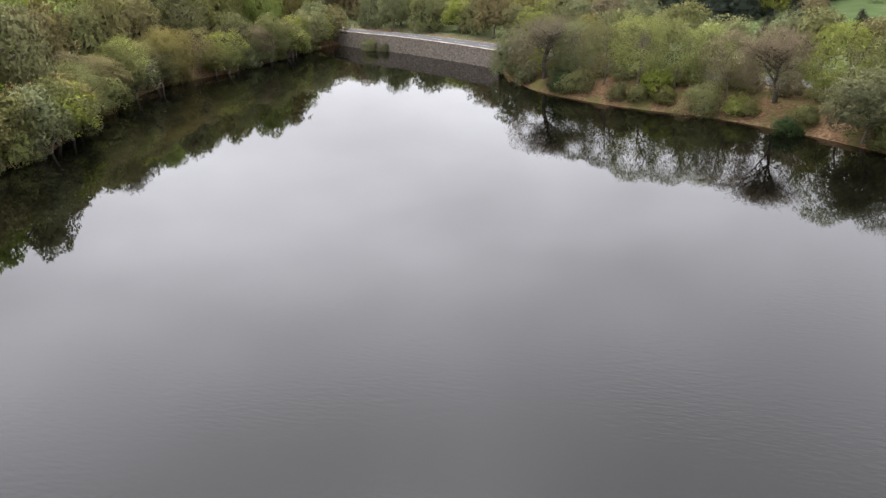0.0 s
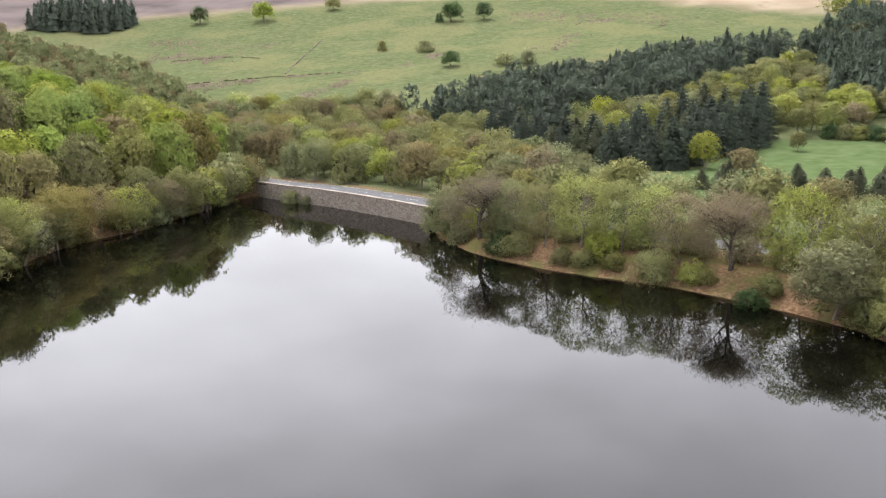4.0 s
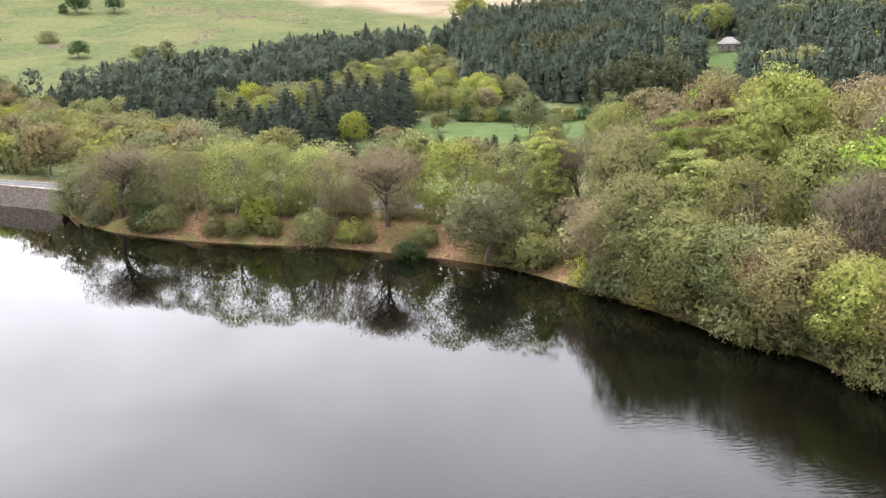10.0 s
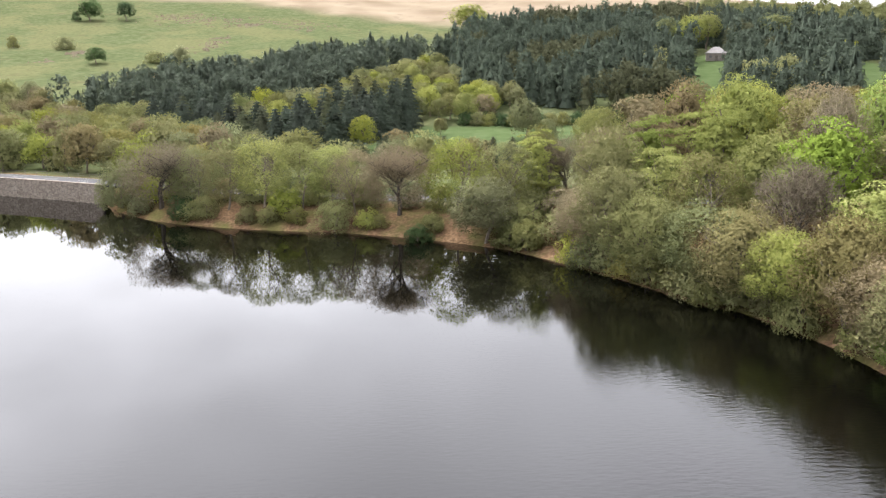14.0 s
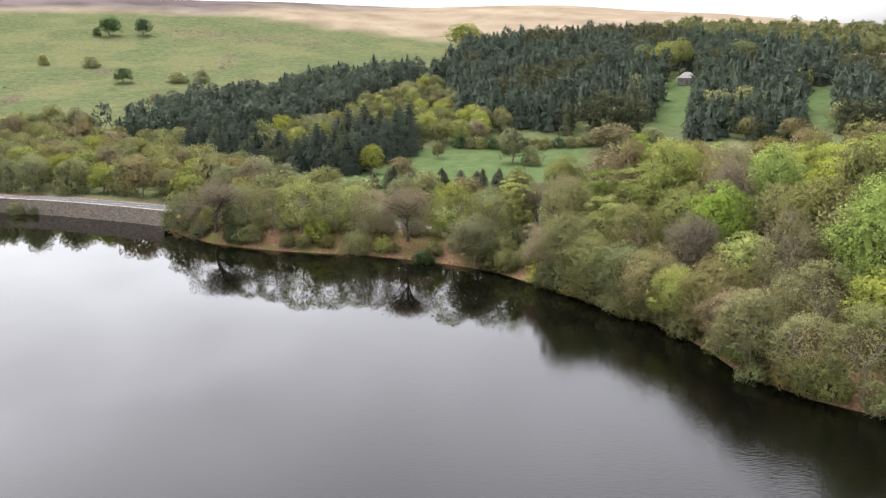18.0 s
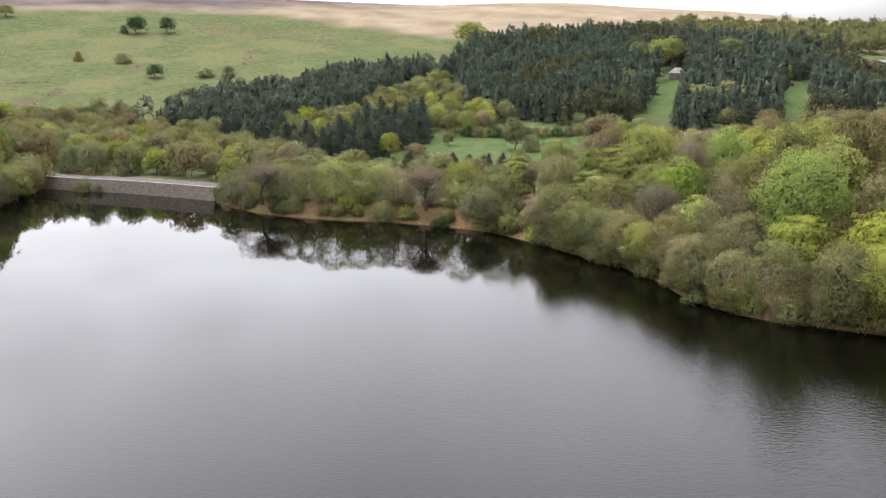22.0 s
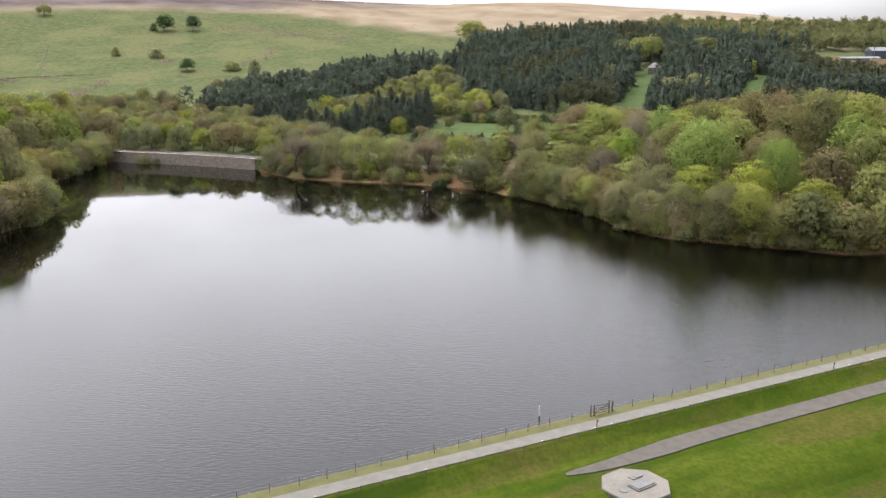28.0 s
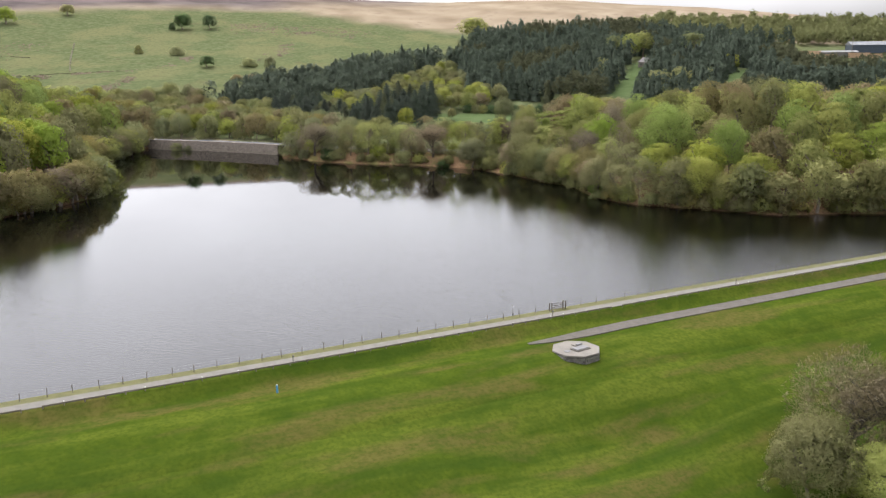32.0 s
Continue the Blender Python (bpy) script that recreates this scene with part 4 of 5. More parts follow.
VALLEY = [(-44, 320), (-30, 332), (-18, 353), (-5, 374), (12, 416), (32, 442), (40, 400), (34, 364), (58, 350), (42, 332), (20, 322), (14, 338), (0, 344), (-12, 330), (-26, 306), (-40, 306)]
fill(VALLEY, 6.8, lambda x, y, r: tree(r.choice(["broad", "tall"]), pick(r, {"yellow": 2.5, "olive": 3.5, "sage": 4, "rust": 0.6}), x, y, r.uniform(7.5, 10.5), r.uniform(7, 9.5), group="valley trees"), 15, lambda x, y: not in_poly(x, y, CLEARING))


# ---- far plantations, too many to count ----
def far_wood(name, poly, gap, seed, quads, mat, hmin, hmax, label, keep=lambda x, y: True, scale0=14.0):
    rnd = random.Random(seed)
    x0, x1 = min(p[0] for p in poly), max(p[0] for p in poly)
    y0, y1 = min(p[1] for p in poly), max(p[1] for p in poly)
    places = []
    nx, ny = int((x1 - x0) / gap), int((y1 - y0) / gap)
    for i in range(nx):
        for j in range(ny):
            x, y = x0 + (i + rnd.uniform(0.1, 0.9)) * gap, y0 + (j + rnd.uniform(0.1, 0.9)) * gap
            if in_poly(x, y, poly) and keep(x, y):
                places.append((x, y))
    zs = land_height(np.array([p[0] for p in places]), np.array([p[1] for p in places]))
    out = []
    for (x, y), z in zip(places, zs):
        q = quads[rnd.randrange(len(quads))]
        a, s = rnd.uniform(0, 2 * math.pi), rnd.uniform(hmin, hmax) / scale0
        c, d = math.cos(a) * s, math.sin(a) * s
        out.append(turned(q, np.array([[c, d, 0], [-d, c, 0], [0, 0, s * rnd.uniform(0.85, 1.2)]]), (x, y, z)))
    me = quads_mesh(name, np.concatenate(out), mat)
    tagged(new(name, me), label, "woodland", kind="stuff")




def off_strips(x, y):
    """Keeps two grass rides through the plantation clear, and the glade by the hut."""
    for (ax, ay), (bx, by), w in RIDES:
        dx, dy = bx - ax, by - ay
        u = ((x - ax) * dx + (y - ay) * dy) / (dx * dx + dy * dy)
        if -0.5 < u < 1.05 and abs((x - ax) * dy - (y - ay) * dx) / math.hypot(dx, dy) < w:
            return False
    return math.hypot(x - 147, y - 399) > 9 and math.hypot(x - 182, y - 408) > 13 and math.hypot(x - 147, y - 428) > 13 and math.hypot(x - 186, y - 428) > 10 and not (226 < x < 335 and 330 < y < 456)


BAND = [(-98, 335), (-88, 350), (-80, 376), (-64, 395), (-46, 402), (-30, 419), (-16, 444), (3, 450), (34, 468), (30, 440), (11, 418), (-7, 376), (-19, 357), (-30, 336), (-52, 338), (-61, 328), (-75, 326), (-88, 329)]
far_wood("spruce_belt", BAND, 4.6, 31, PINE_FAR + SPRUCE_FAR[:3], LEAF["needle"], 10.5, 14.5, "long belt of dark spruces along the pasture")
BLOCK = [(36, 368), (58, 350), (82, 325), (105, 304), (150, 282), (250, 262), (330, 330), (300, 440), (235, 480), (170, 548), (75, 560), (44, 478), (32, 432), (42, 400)]
far_wood("spruce_plantation", BLOCK, 4.9, 32, SPRUCE_FAR + PINE_FAR[:3], LEAF["needle"], 10.5, 15.5, "broad dark spruce plantation on the hillside", lambda x, y: off_strips(x, y) and -0.12 < noise.noise((x * 0.02, y * 0.02, 5)) < 0.52)
far_wood("olive_plantation", BLOCK, 4.9, 34, PINE_FAR + SPRUCE_FAR[:2], LEAF["needle_olive"], 11, 14.5, "olive-toned conifers within the plantation", lambda x, y: off_strips(x, y) and noise.noise((x * 0.02, y * 0.02, 5)) < -0.16)
far_wood("mixed_plantation", BLOCK, 9, 33, BROAD_COARSE, LEAF["sage"], 9, 12, "paler broadleaf trees among the spruces", lambda x, y: off_strips(x, y) and noise.noise((x * 0.02, y * 0.02, 5)) > 0.50, 11)

# ---- road and retaining wall ----
TARMAC = plain("worn_tarmac", (0.055, 0.055, 0.058), (0.085, 0.085, 0.09), 3, 0.9)
STONE = plain("gritstone", (0.17, 0.14, 0.12), (0.30, 0.25, 0.21), 5, 0.9, bump=0.6, per_object=0.35)
MORTAR = plain("dark_mortar", (0.10, 0.085, 0.07), (0.17, 0.145, 0.12), 6, 0.95)
road_line = smooth_line(ROAD_LINE, 2.5)
tagged(new("road", ribbon("road", road_line, (-3.2, 3.2), ROAD_Z, TARMAC, 0.3)), "grey two-lane tarmac road beside the water", "road", kind="structure")
wall_line = smooth_line(WALL_LINE, 2.0)
tagged(new("wall_reservoir", ribbon("wall_reservoir", wall_line, (0.12, 0.62), ROAD_Z + 0.1, MORTAR, 7.0)), "coursed gritstone retaining wall rising from the water", "wall", kind="structure")

VERGE = plain("rough_verge", (0.10, 0.12, 0.035), (0.19, 0.19, 0.07), 3, 0.95, bump=0.6, dist=0.06)
tagged(new("verge", ribbon("verge", wall_line, (0.62, 2.6), ROAD_Z - 0.06, VERGE, 7.0)), "narrow grass verge between wall and road", "verge", kind="structure")


def wall_stones():
    """Squared gritstone blocks in courses over the wall's face, with a cope of flat stones."""
    rnd = random.Random(3)
    pts = [Vector(p) for p in smooth_line(WALL_LINE, 0.25)]
    run = [0.0]
    for a, b in zip(pts, pts[1:]):
        run.append(run[-1] + (b - a).length)
    px, py = [p.x for p in pts], [p.y for p in pts]

    def at(d):
        return np.interp(d, run, px), np.interp(d, run, py)

    rows, z = [], -0.5
    while z < ROAD_Z + 0.22:
        top = z > ROAD_Z - 0.12
        hgt = 0.2 if top else rnd.uniform(0.2, 0.34)
        d = rnd.uniform(0, 0.4)
        while d < run[-1] - 0.2:
            w = rnd.uniform(0.5, 0.95) if top else rnd.uniform(0.3, 0.75)
            x0, y0 = at(d + 0.02)
            x1, y1 = at(min(d + w - 0.02, run[-1]))
            t = Vector((x1 - x0, y1 - y0)).normalized()
            n = Vector((-t.y, t.x))
            f, b = (-0.06 if top else rnd.uniform(-0.05, 0.07)), (0.72 if top else 0.3)
            q = [(x0 + n.x * f, y0 + n.y * f), (x1 + n.x * f, y1 + n.y * f), (x1 + n.x * b, y1 + n.y * b), (x0 + n.x * b, y0 + n.y * b)]
            lo, hi = [(*p, z + 0.02) for p in q], [(*p, z + hgt - (0.0 if not top else rnd.uniform(-0.03, 0.05))) for p in q]
            rows += [[lo[0], lo[1], hi[1], hi[0]], [hi[0], hi[1], hi[2], hi[3]], [lo[1], lo[2], hi[2], hi[1]], [lo[3], lo[0], hi[0], hi[3]]]
            d += w
        z += hgt
    return np.array(rows)


def stone_material():
    m, n, l, b = material("gritstone_blocks", 0.92)
    g = n.new("ShaderNodeNewGeometry")
    tone = ramp_node(n, l, noise_node(n, l, 1.7, 5), [(0.3, (0.18, 0.15, 0.125)), (0.5, (0.30, 0.255, 0.21)), (0.7, (0.41, 0.355, 0.295))])
    col = mix_node(n, l, 0.55, tone, ramp_node(n, l, g.outputs["Random Per Island"], [(0, (0.15, 0.122, 0.10)), (0.5, (0.30, 0.25, 0.205)), (1, (0.43, 0.37, 0.305))]))
    l.new(col, b.inputs["Base Color"])
    bump_node(n, l, b, noise_node(n, l, 9, 5), 0.6, 0.03)
    return m


stones = new("stone_blocks", quads_mesh("stone_blocks", wall_stones(), stone_material()))
stones.parent = bpy.data.objects["wall_reservoir"]
tagged(stones, "weathered brown gritstone blocks in courses", kind="stuff")

# ---- dam ----
PATHMAT = plain("pale_gravel_path", (0.12, 0.112, 0.098), (0.16, 0.152, 0.135), 4, 0.95)
tagged(new("path", ribbon("path", [dam_xy(a, 0) for a in range(-128, 127, 4)], (-5.15, -3.35), 1.16, PATHMAT, 0.2)), "pale gravel path along the crest of the dam", "path", kind="structure")
DRY = plain("dry_verge_grass", (0.066, 0.07, 0.024), (0.115, 0.108, 0.044), 3, 0.95, bump=0.6, dist=0.05)
tagged(new("dam_verge", ribbon("dam_verge", [dam_xy(a, 0) for a in range(-124, 123, 4)], (-3.3, -1.75), 1.13, DRY, 0.4)), "dry tawny grass verge between path and stone pitching", "verge", kind="structure")
CINDER = plain("dark_cinder_track", (0.068, 0.061, 0.053), (0.105, 0.093, 0.08), 4, 0.95)
TRACK = [dam_xy(a, s) for a, s in ((-8.2, 9.3), (-4, 9.5), (2, 9.3), (7, 9.0), (14, 8.9), (30, 8.9), (60, 8.9), (90, 8.9), (124, 8.9))]
track_line = smooth_line(TRACK, 1.6)
track_z = -0.27
tagged(new("track", ribbon("track", track_line, (-1.3, 1.2), track_z, CINDER, 0.4, 8)), "dark cinder track along the berm of the dam", "track", kind="structure")

PITCH = plain("pitching_bed", (0.11, 0.10, 0.085), (0.17, 0.155, 0.13), 5, 0.95)
WOOD_GREY = plain("weathered_timber", (0.10, 0.085, 0.07), (0.19, 0.165, 0.14), 8, 0.9, bump=0.4)
WIRE = plain("galvanised_wire", (0.10, 0.10, 0.10), (0.16, 0.16, 0.16), 10, 0.6, 0.3, 0)
CONCRETE = plain("pale_concrete", (0.13, 0.12, 0.105), (0.195, 0.18, 0.155), 2.5, 0.9, bump=0.3)
RUBBLE = plain("valve_house_stone", (0.085, 0.08, 0.07), (0.20, 0.19, 0.165), 3, 0.95, bump=0.5, per_object=0.3)
LID = plain("grey_steel_plate", (0.12, 0.12, 0.12), (0.18, 0.18, 0.175), 3, 0.6, 0.3, 0.1)
BLUE = plain("blue_paint", (0.05, 0.22, 0.42), (0.08, 0.30, 0.52), 6, 0.5, bump=0.05)
WHITE = plain("white_paint", (0.62, 0.62, 0.60), (0.75, 0.75, 0.73), 6, 0.5, bump=0.05)
TURN = math.degrees(math.atan2(DAM_ALONG[1], DAM_ALONG[0]))


def dam_z(s):
    return float(np.interp(s, [0, 1.6, 2.2, 3.2, 5.4, 7.4, 10.8, 13.5, 17, 45], [0, 0.75, 1.0, 1.1, 1.1, -0.3, -0.4, -0.62, -1.5, -12.5]))


def dam_pose(a, s, dz=0.0, turn=0.0):
    x, y = dam_xy(a, s)
    return pose(x, y, dam_z(s) + dz, 0, 0, TURN + turn)


def pitching():
    """Rough stones set on the dam's water face."""
    rnd = random.Random(8)
    rows = []
    for a in np.arange(-126, 125, 0.62):
        for s in (-0.5, 0.05, 0.6, 1.15, 1.7):
            cx, cy = dam_xy(a + rnd.uniform(-0.12, 0.12), s + rnd.uniform(-0.08, 0.08))
            z = float(np.interp(s, [-8, 0, 1.6, 2.2], [-4, 0, 0.75, 1.0])) + rnd.uniform(0.03, 0.12)
            n, r = 5, rnd.uniform(0.22, 0.34)
            ang = sorted(rnd.uniform(0, 2 * math.pi) for _ in range(4))
            top = [(cx + r * 0.8 * math.cos(t), cy + r * 0.8 * math.sin(t), z + 0.06 + rnd.uniform(-0.03, 0.03)) for t in ang]
            low = [(cx + r * 1.1 * math.cos(t), cy + r * 1.1 * math.sin(t), z - 0.16) for t in ang]
            rows.append(top)
            rows += [[low[k], low[(k + 1) % 4], top[(k + 1) % 4], top[k]] for k in range(4)]
    return np.array(rows)


def pitching_material():
    m, n, l, b = material("pitching_stone", 0.92)
    g = n.new("ShaderNodeNewGeometry")
    tone = noise_node(n, l, 0.9, 5)
    col = mix_node(n, l, 0.5, ramp_node(n, l, tone, [(0.3, (0.095, 0.082, 0.062)), (0.7, (0.19, 0.17, 0.135))]), ramp_node(n, l, g.outputs["Random Per Island"], [(0, (0.08, 0.07, 0.055)), (1, (0.20, 0.18, 0.145))]))
    l.new(col, b.inputs["Base Color"])
    bump_node(n, l, b, noise_node(n, l, 7, 4), 0.5, 0.03)
    return m


tagged(new("stone_pitching", quads_mesh("stone_pitching", pitching(), pitching_material())), "grey-brown stone pitching along the water's edge", "stone facing", kind="stuff")


def post_mesh(name, w, h, mat, tilt=0.0):
    bm = bmesh.new()
    bmesh.ops.create_cone(bm, cap_ends=True, segments=7, radius1=w / 2, radius2=w / 2 * 0.88, depth=h + 0.4, matrix=Matrix.Translation((0, 0, h / 2 - 0.2)))
    bmesh.ops.bevel(bm, geom=[e for e in bm.edges if min(v.co.z for v in e.verts) > h - 0.01], offset=w * 0.12, segments=1, affect="EDGES")
    return bm_mesh(name, bm, mat)


def rod_mesh(name, p, q, r, mat, sides=4):
    v, f = [], []
    tube_faces(v, f, p, q, r, r, sides)
    return mesh_of(name, v, f, (mat,))


def water_fence():
    """Post and wire fence between the pitching and the path, with a gap at the gate."""
    root = new("fence")
    root.matrix_basis = dam_pose(0, 2.45)
    me, rnd = post_mesh("post", 0.10, 1.05, WOOD_GREY), random.Random(4)
    for k in range(-48, 48):
        a = k * 2.6
        if -1.6 < a - 0.9 < 1.6:
            continue
        part("post", me, root, at=pose(a + rnd.uniform(-0.1, 0.1), 0, rnd.uniform(-0.08, 0.05), rnd.uniform(-3, 3), rnd.uniform(-3, 3), rnd.uniform(0, 90)))
    for z in (0.35, 0.7, 1.02):
        for lo, hi in ((-124.8, -0.5), (2.3, 122.2)):
            part("wire", rod_mesh("wire", (lo, 0.05, z), (hi, 0.05, z), 0.006, WIRE, 3), root, "thin galvanised wire")
    tagged(root, "weathered post and wire fence along the water", "fence")


water_fence()


def field_gate():
    root = new("gate")
    root.matrix_basis = dam_pose(0.9, 2.45)
    for x, h in ((-1.15, 1.35), (1.15, 1.45), (1.55, 1.3), (-0.75, 1.3)):
        part("gate_post", post_mesh("gate_post", 0.19, h, WOOD_GREY), root, at=pose(x, 0.0, 0))
    for z in (0.3, 0.55, 0.8, 1.08):
        part("rail", box_mesh("rail", (1.9, 0.05, 0.08), WOOD_GREY, 0.008), root, at=pose(0.2, 0.02, z))
    part("brace", box_mesh("brace", (2.0, 0.04, 0.07), WOOD_GREY, 0.008), root, at=pose(0.2, 0.07, 0.68, 0, -22, 0))
    tagged(root, "weathered timber field gate set in the fence", "gate")


field_gate()


def knee_rail():
    """Low timber rail with short pale-topped posts along the path's outer edge."""
    root = new("knee_rail")
    root.matrix_basis = dam_pose(0, 5.45)
    post = post_mesh("short_post", 0.14, 0.38, WOOD_GREY)
    cap = box_mesh("cap", (0.11, 0.11, 0.04), WHITE, 0.01)
    rail = box_mesh("rail", (1.92, 0.07, 0.10), WOOD_GREY, 0.01)
    rnd = random.Random(9)
    for k in range(-60, 61):
        p = part("short_post", post, root, at=pose(k * 2.05, 0, 0, 0, 0, rnd.uniform(0, 90)))
        if rnd.random() < 0.2:
            part("cap", cap, p, "white-painted cap", at=pose(0, 0, 0.40))
        if rnd.random() < 0.96:
            part("rail", rail, root, at=pose(k * 2.05 + 1.02, 0, 0.27, 0, rnd.uniform(-0.8, 0.8), 0))
    tagged(root, "low timber knee rail along the dam path", "rail")


knee_rail()


def marker_post(a, s, h, name="marker_post", label="slim dark timber marker post beside the path"):
    root = new(name)
    root.matrix_basis = dam_pose(a, s)
    part("post", post_mesh("post", 0.12, h, WOOD_GREY), root)
    part("plate", box_mesh("plate", (0.22, 0.03, 0.2), LID, 0.006), root, at=pose(0, -0.08, h - 0.14))
    tagged(root, label, "post")


for a in (-1.6, 32.5, -38.5, 69):
    marker_post(a, 5.2, 1.05)


def gauge_board():
    root = new("gauge_board")
    x, y = -7.5, 6.4
    root.matrix_basis = pose(x, y, -1.2, 0, 0, TURN)
    part("board", box_mesh("board", (0.16, 0.06, 2.3), WHITE, 0.01, (0, 0, 1.15)), root, "white board")
    part("stake", post_mesh("stake", 0.1, 2.2, WOOD_GREY), root, at=pose(0, 0.09, 0))
    for k in range(5):
        part("mark", box_mesh("mark", (0.10, 0.012, 0.025), LID), root, "black level mark", at=pose(0, -0.034, 1.4 + k * 0.18))
    tagged(root, "white water level board standing in the water", "gauge board")


gauge_board()


def blue_post():
    root = new("blue_post")
    x, y = -39.2, -18.6
    root.matrix_basis = pose(x, y, height(x, y), 0, 0, TURN)
    part("post", post_mesh("post", 0.24, 0.9, BLUE), root)
    part("cap", box_mesh("cap", (0.17, 0.17, 0.05), WHITE, 0.02), root, "white cap", at=pose(0, 0, 0.92))
    tagged(root, "blue marker post with a white cap on the grass slope", "post")


blue_post()


def valve_house():
    """A low eight-sided stone drum with a concrete slab and steel hatches."""
    root = new("valve_chamber")
    cx, cy = -2.2, -8.7
    root.matrix_basis = pose(cx, cy, -1.2, 0, 0, TURN + 8)
    corner = [(3.05 * math.cos(math.pi / 8 + k * math.pi / 4), 3.05 * math.sin(math.pi / 8 + k * math.pi / 4)) for k in range(8)]
    bm = bmesh.new()
    bmesh.ops.create_cone(bm, cap_ends=True, segments=8, radius1=2.9, radius2=2.9, depth=1.9, matrix=Matrix.Translation((0, 0, -0.25)) @ Matrix.Rotation(math.pi / 8, 4, "Z"))
    part("core", bm_mesh("core", bm, MORTAR), root)
    stone = [box_mesh("stone", (1, 1, 1), RUBBLE, 0.09), box_mesh("stone", (1, 1, 1), RUBBLE, 0.14)]
    rnd = random.Random(2)
    for k in range(8):
        (x0, y0), (x1, y1) = corner[k], corner[(k + 1) % 8]
        ln, ang = math.hypot(x1 - x0, y1 - y0), math.degrees(math.atan2(y1 - y0, x1 - x0))
        for row in range(5):
            d = 0.0
            while d < ln - 0.12:
                w = min(rnd.uniform(0.28, 0.6), ln - d)
                u = (d + w / 2) / ln
                m = pose(x0 + (x1 - x0) * u, y0 + (y1 - y0) * u, -0.72 + row * 0.28, 0, 0, ang) @ Matrix.Diagonal((w * 0.94, 0.3 + rnd.uniform(-0.04, 0.05), 0.26, 1))
                part("stone", rnd.choice(stone), root, at=m)
                d += w
    bm = bmesh.new()
    bmesh.ops.create_cone(bm, cap_ends=True, segments=8, radius1=3.22, radius2=3.16, depth=0.2, matrix=Matrix.Translation((0, 0, 0.76)) @ Matrix.Rotation(math.pi / 8, 4, "Z"))
    bmesh.ops.bevel(bm, geom=bm.edges[:], offset=0.03, segments=1, affect="EDGES")
    part("slab", bm_mesh("slab", bm, CONCRETE), root, "pale concrete slab")
    part("kerb", box_mesh("kerb", (2.35, 1.35, 0.16), CONCRETE, 0.02), root, at=pose(0.25, -0.55, 0.93))
    hatch = part("hatch", box_mesh("hatch", (2.1, 1.1, 0.1), LID, 0.02), root, "grey steel hatch", at=pose(0.25, -0.55, 1.05))
    for x in (-0.7, 0.7):
        part("hinge", box_mesh("hinge", (0.16, 0.1, 0.06), LID, 0.01), hatch, at=pose(x, 0.57, 0.02))
    part("frame", box_mesh("frame", (1.25, 0.75, 0.08), CONCRETE, 0.02), root, at=pose(1.0, 0.95, 0.9))
    part("small_hatch", box_mesh("small_hatch", (0.85, 0.45, 0.07), LID, 0.015), root, "small dark hatch", at=pose(1.25, 0.8, 0.97))
    bm = bmesh.new()
    bmesh.ops.create_cone(bm, cap_ends=True, segments=20, radius1=0.42, radius2=0.40, depth=0.06, matrix=Matrix.Translation((-1.7, -0.2, 0.885)))
    part("manhole_cover", bm_mesh("manhole_cover", bm, LID), root, "round iron cover")
    tagged(root, "low octagonal stone chamber with pale concrete top and steel hatches", "valve chamber")


valve_house()
# trees below the dam
tree("bare", "rust", 25, -26, 14, 15, label="leafless brown tree below the dam", near=True)
tree("fine", "olive", 18, -31, 11, 10, label="olive-green willow in young leaf below the dam", near=True)
tree("fine", "yellow", 25, -33.5, 8.5, 9.5, label="yellow-green bush below the dam", near=True)
tree("bush", "rust", 30, -29, 8, 9, label="bronze-brown bush below the dam")

# ---- road furniture: paint and fence ----
PAINT = plain("worn_white_paint", (0.3, 0.3, 0.29), (0.42, 0.42, 0.41), 5, 0.7, bump=0)


def road_marks():
    root = bpy.data.objects["road"]
    line = smooth_line(ROAD_LINE, 1.0)
    for k in range(10, len(line) - 14, 9):
        part("centre_line", ribbon("centre_line", line[k:k + 5], (-0.06, 0.06), ROAD_Z + 0.008, PAINT, 0.004), root, "white centre dash")
    for off in (-2.95, 2.95):
        for k in range(0, len(line) - 7, 6):
            part("edge_line", ribbon("edge_line", line[k:k + 7], (off - 0.05, off + 0.05), ROAD_Z + 0.008, PAINT, 0.004), root, "white edge line")


road_marks()


def road_fence():
    root = new("road_fence")
    me = post_mesh("post", 0.12, 1.05, WOOD_GREY)
    line = [p for p in smooth_line(ROAD_LINE, 3.0)][18:55]
    pts = [Vector(p) for p in line]
    tops = []
    for k, p in enumerate(pts):
        d = (pts[min(k + 1, len(pts) - 1)] - pts[max(k - 1, 0)]).normalized()
        q = p + Vector((-d.y, d.x)) * 4.6
        part("post", me, root, at=pose(q.x, q.y, ROAD_Z - 0.15))
        tops.append(q)
    for a, b in zip(tops, tops[1:]):
        for z in (0.45, 0.85):
            part("rail", rod_mesh("rail", (a.x, a.y, ROAD_Z - 0.15 + z), (b.x, b.y, ROAD_Z - 0.15 + z), 0.04, WOOD_GREY), root)
    tagged(root, "low timber post and rail fence behind the road", "fence")


road_fence()


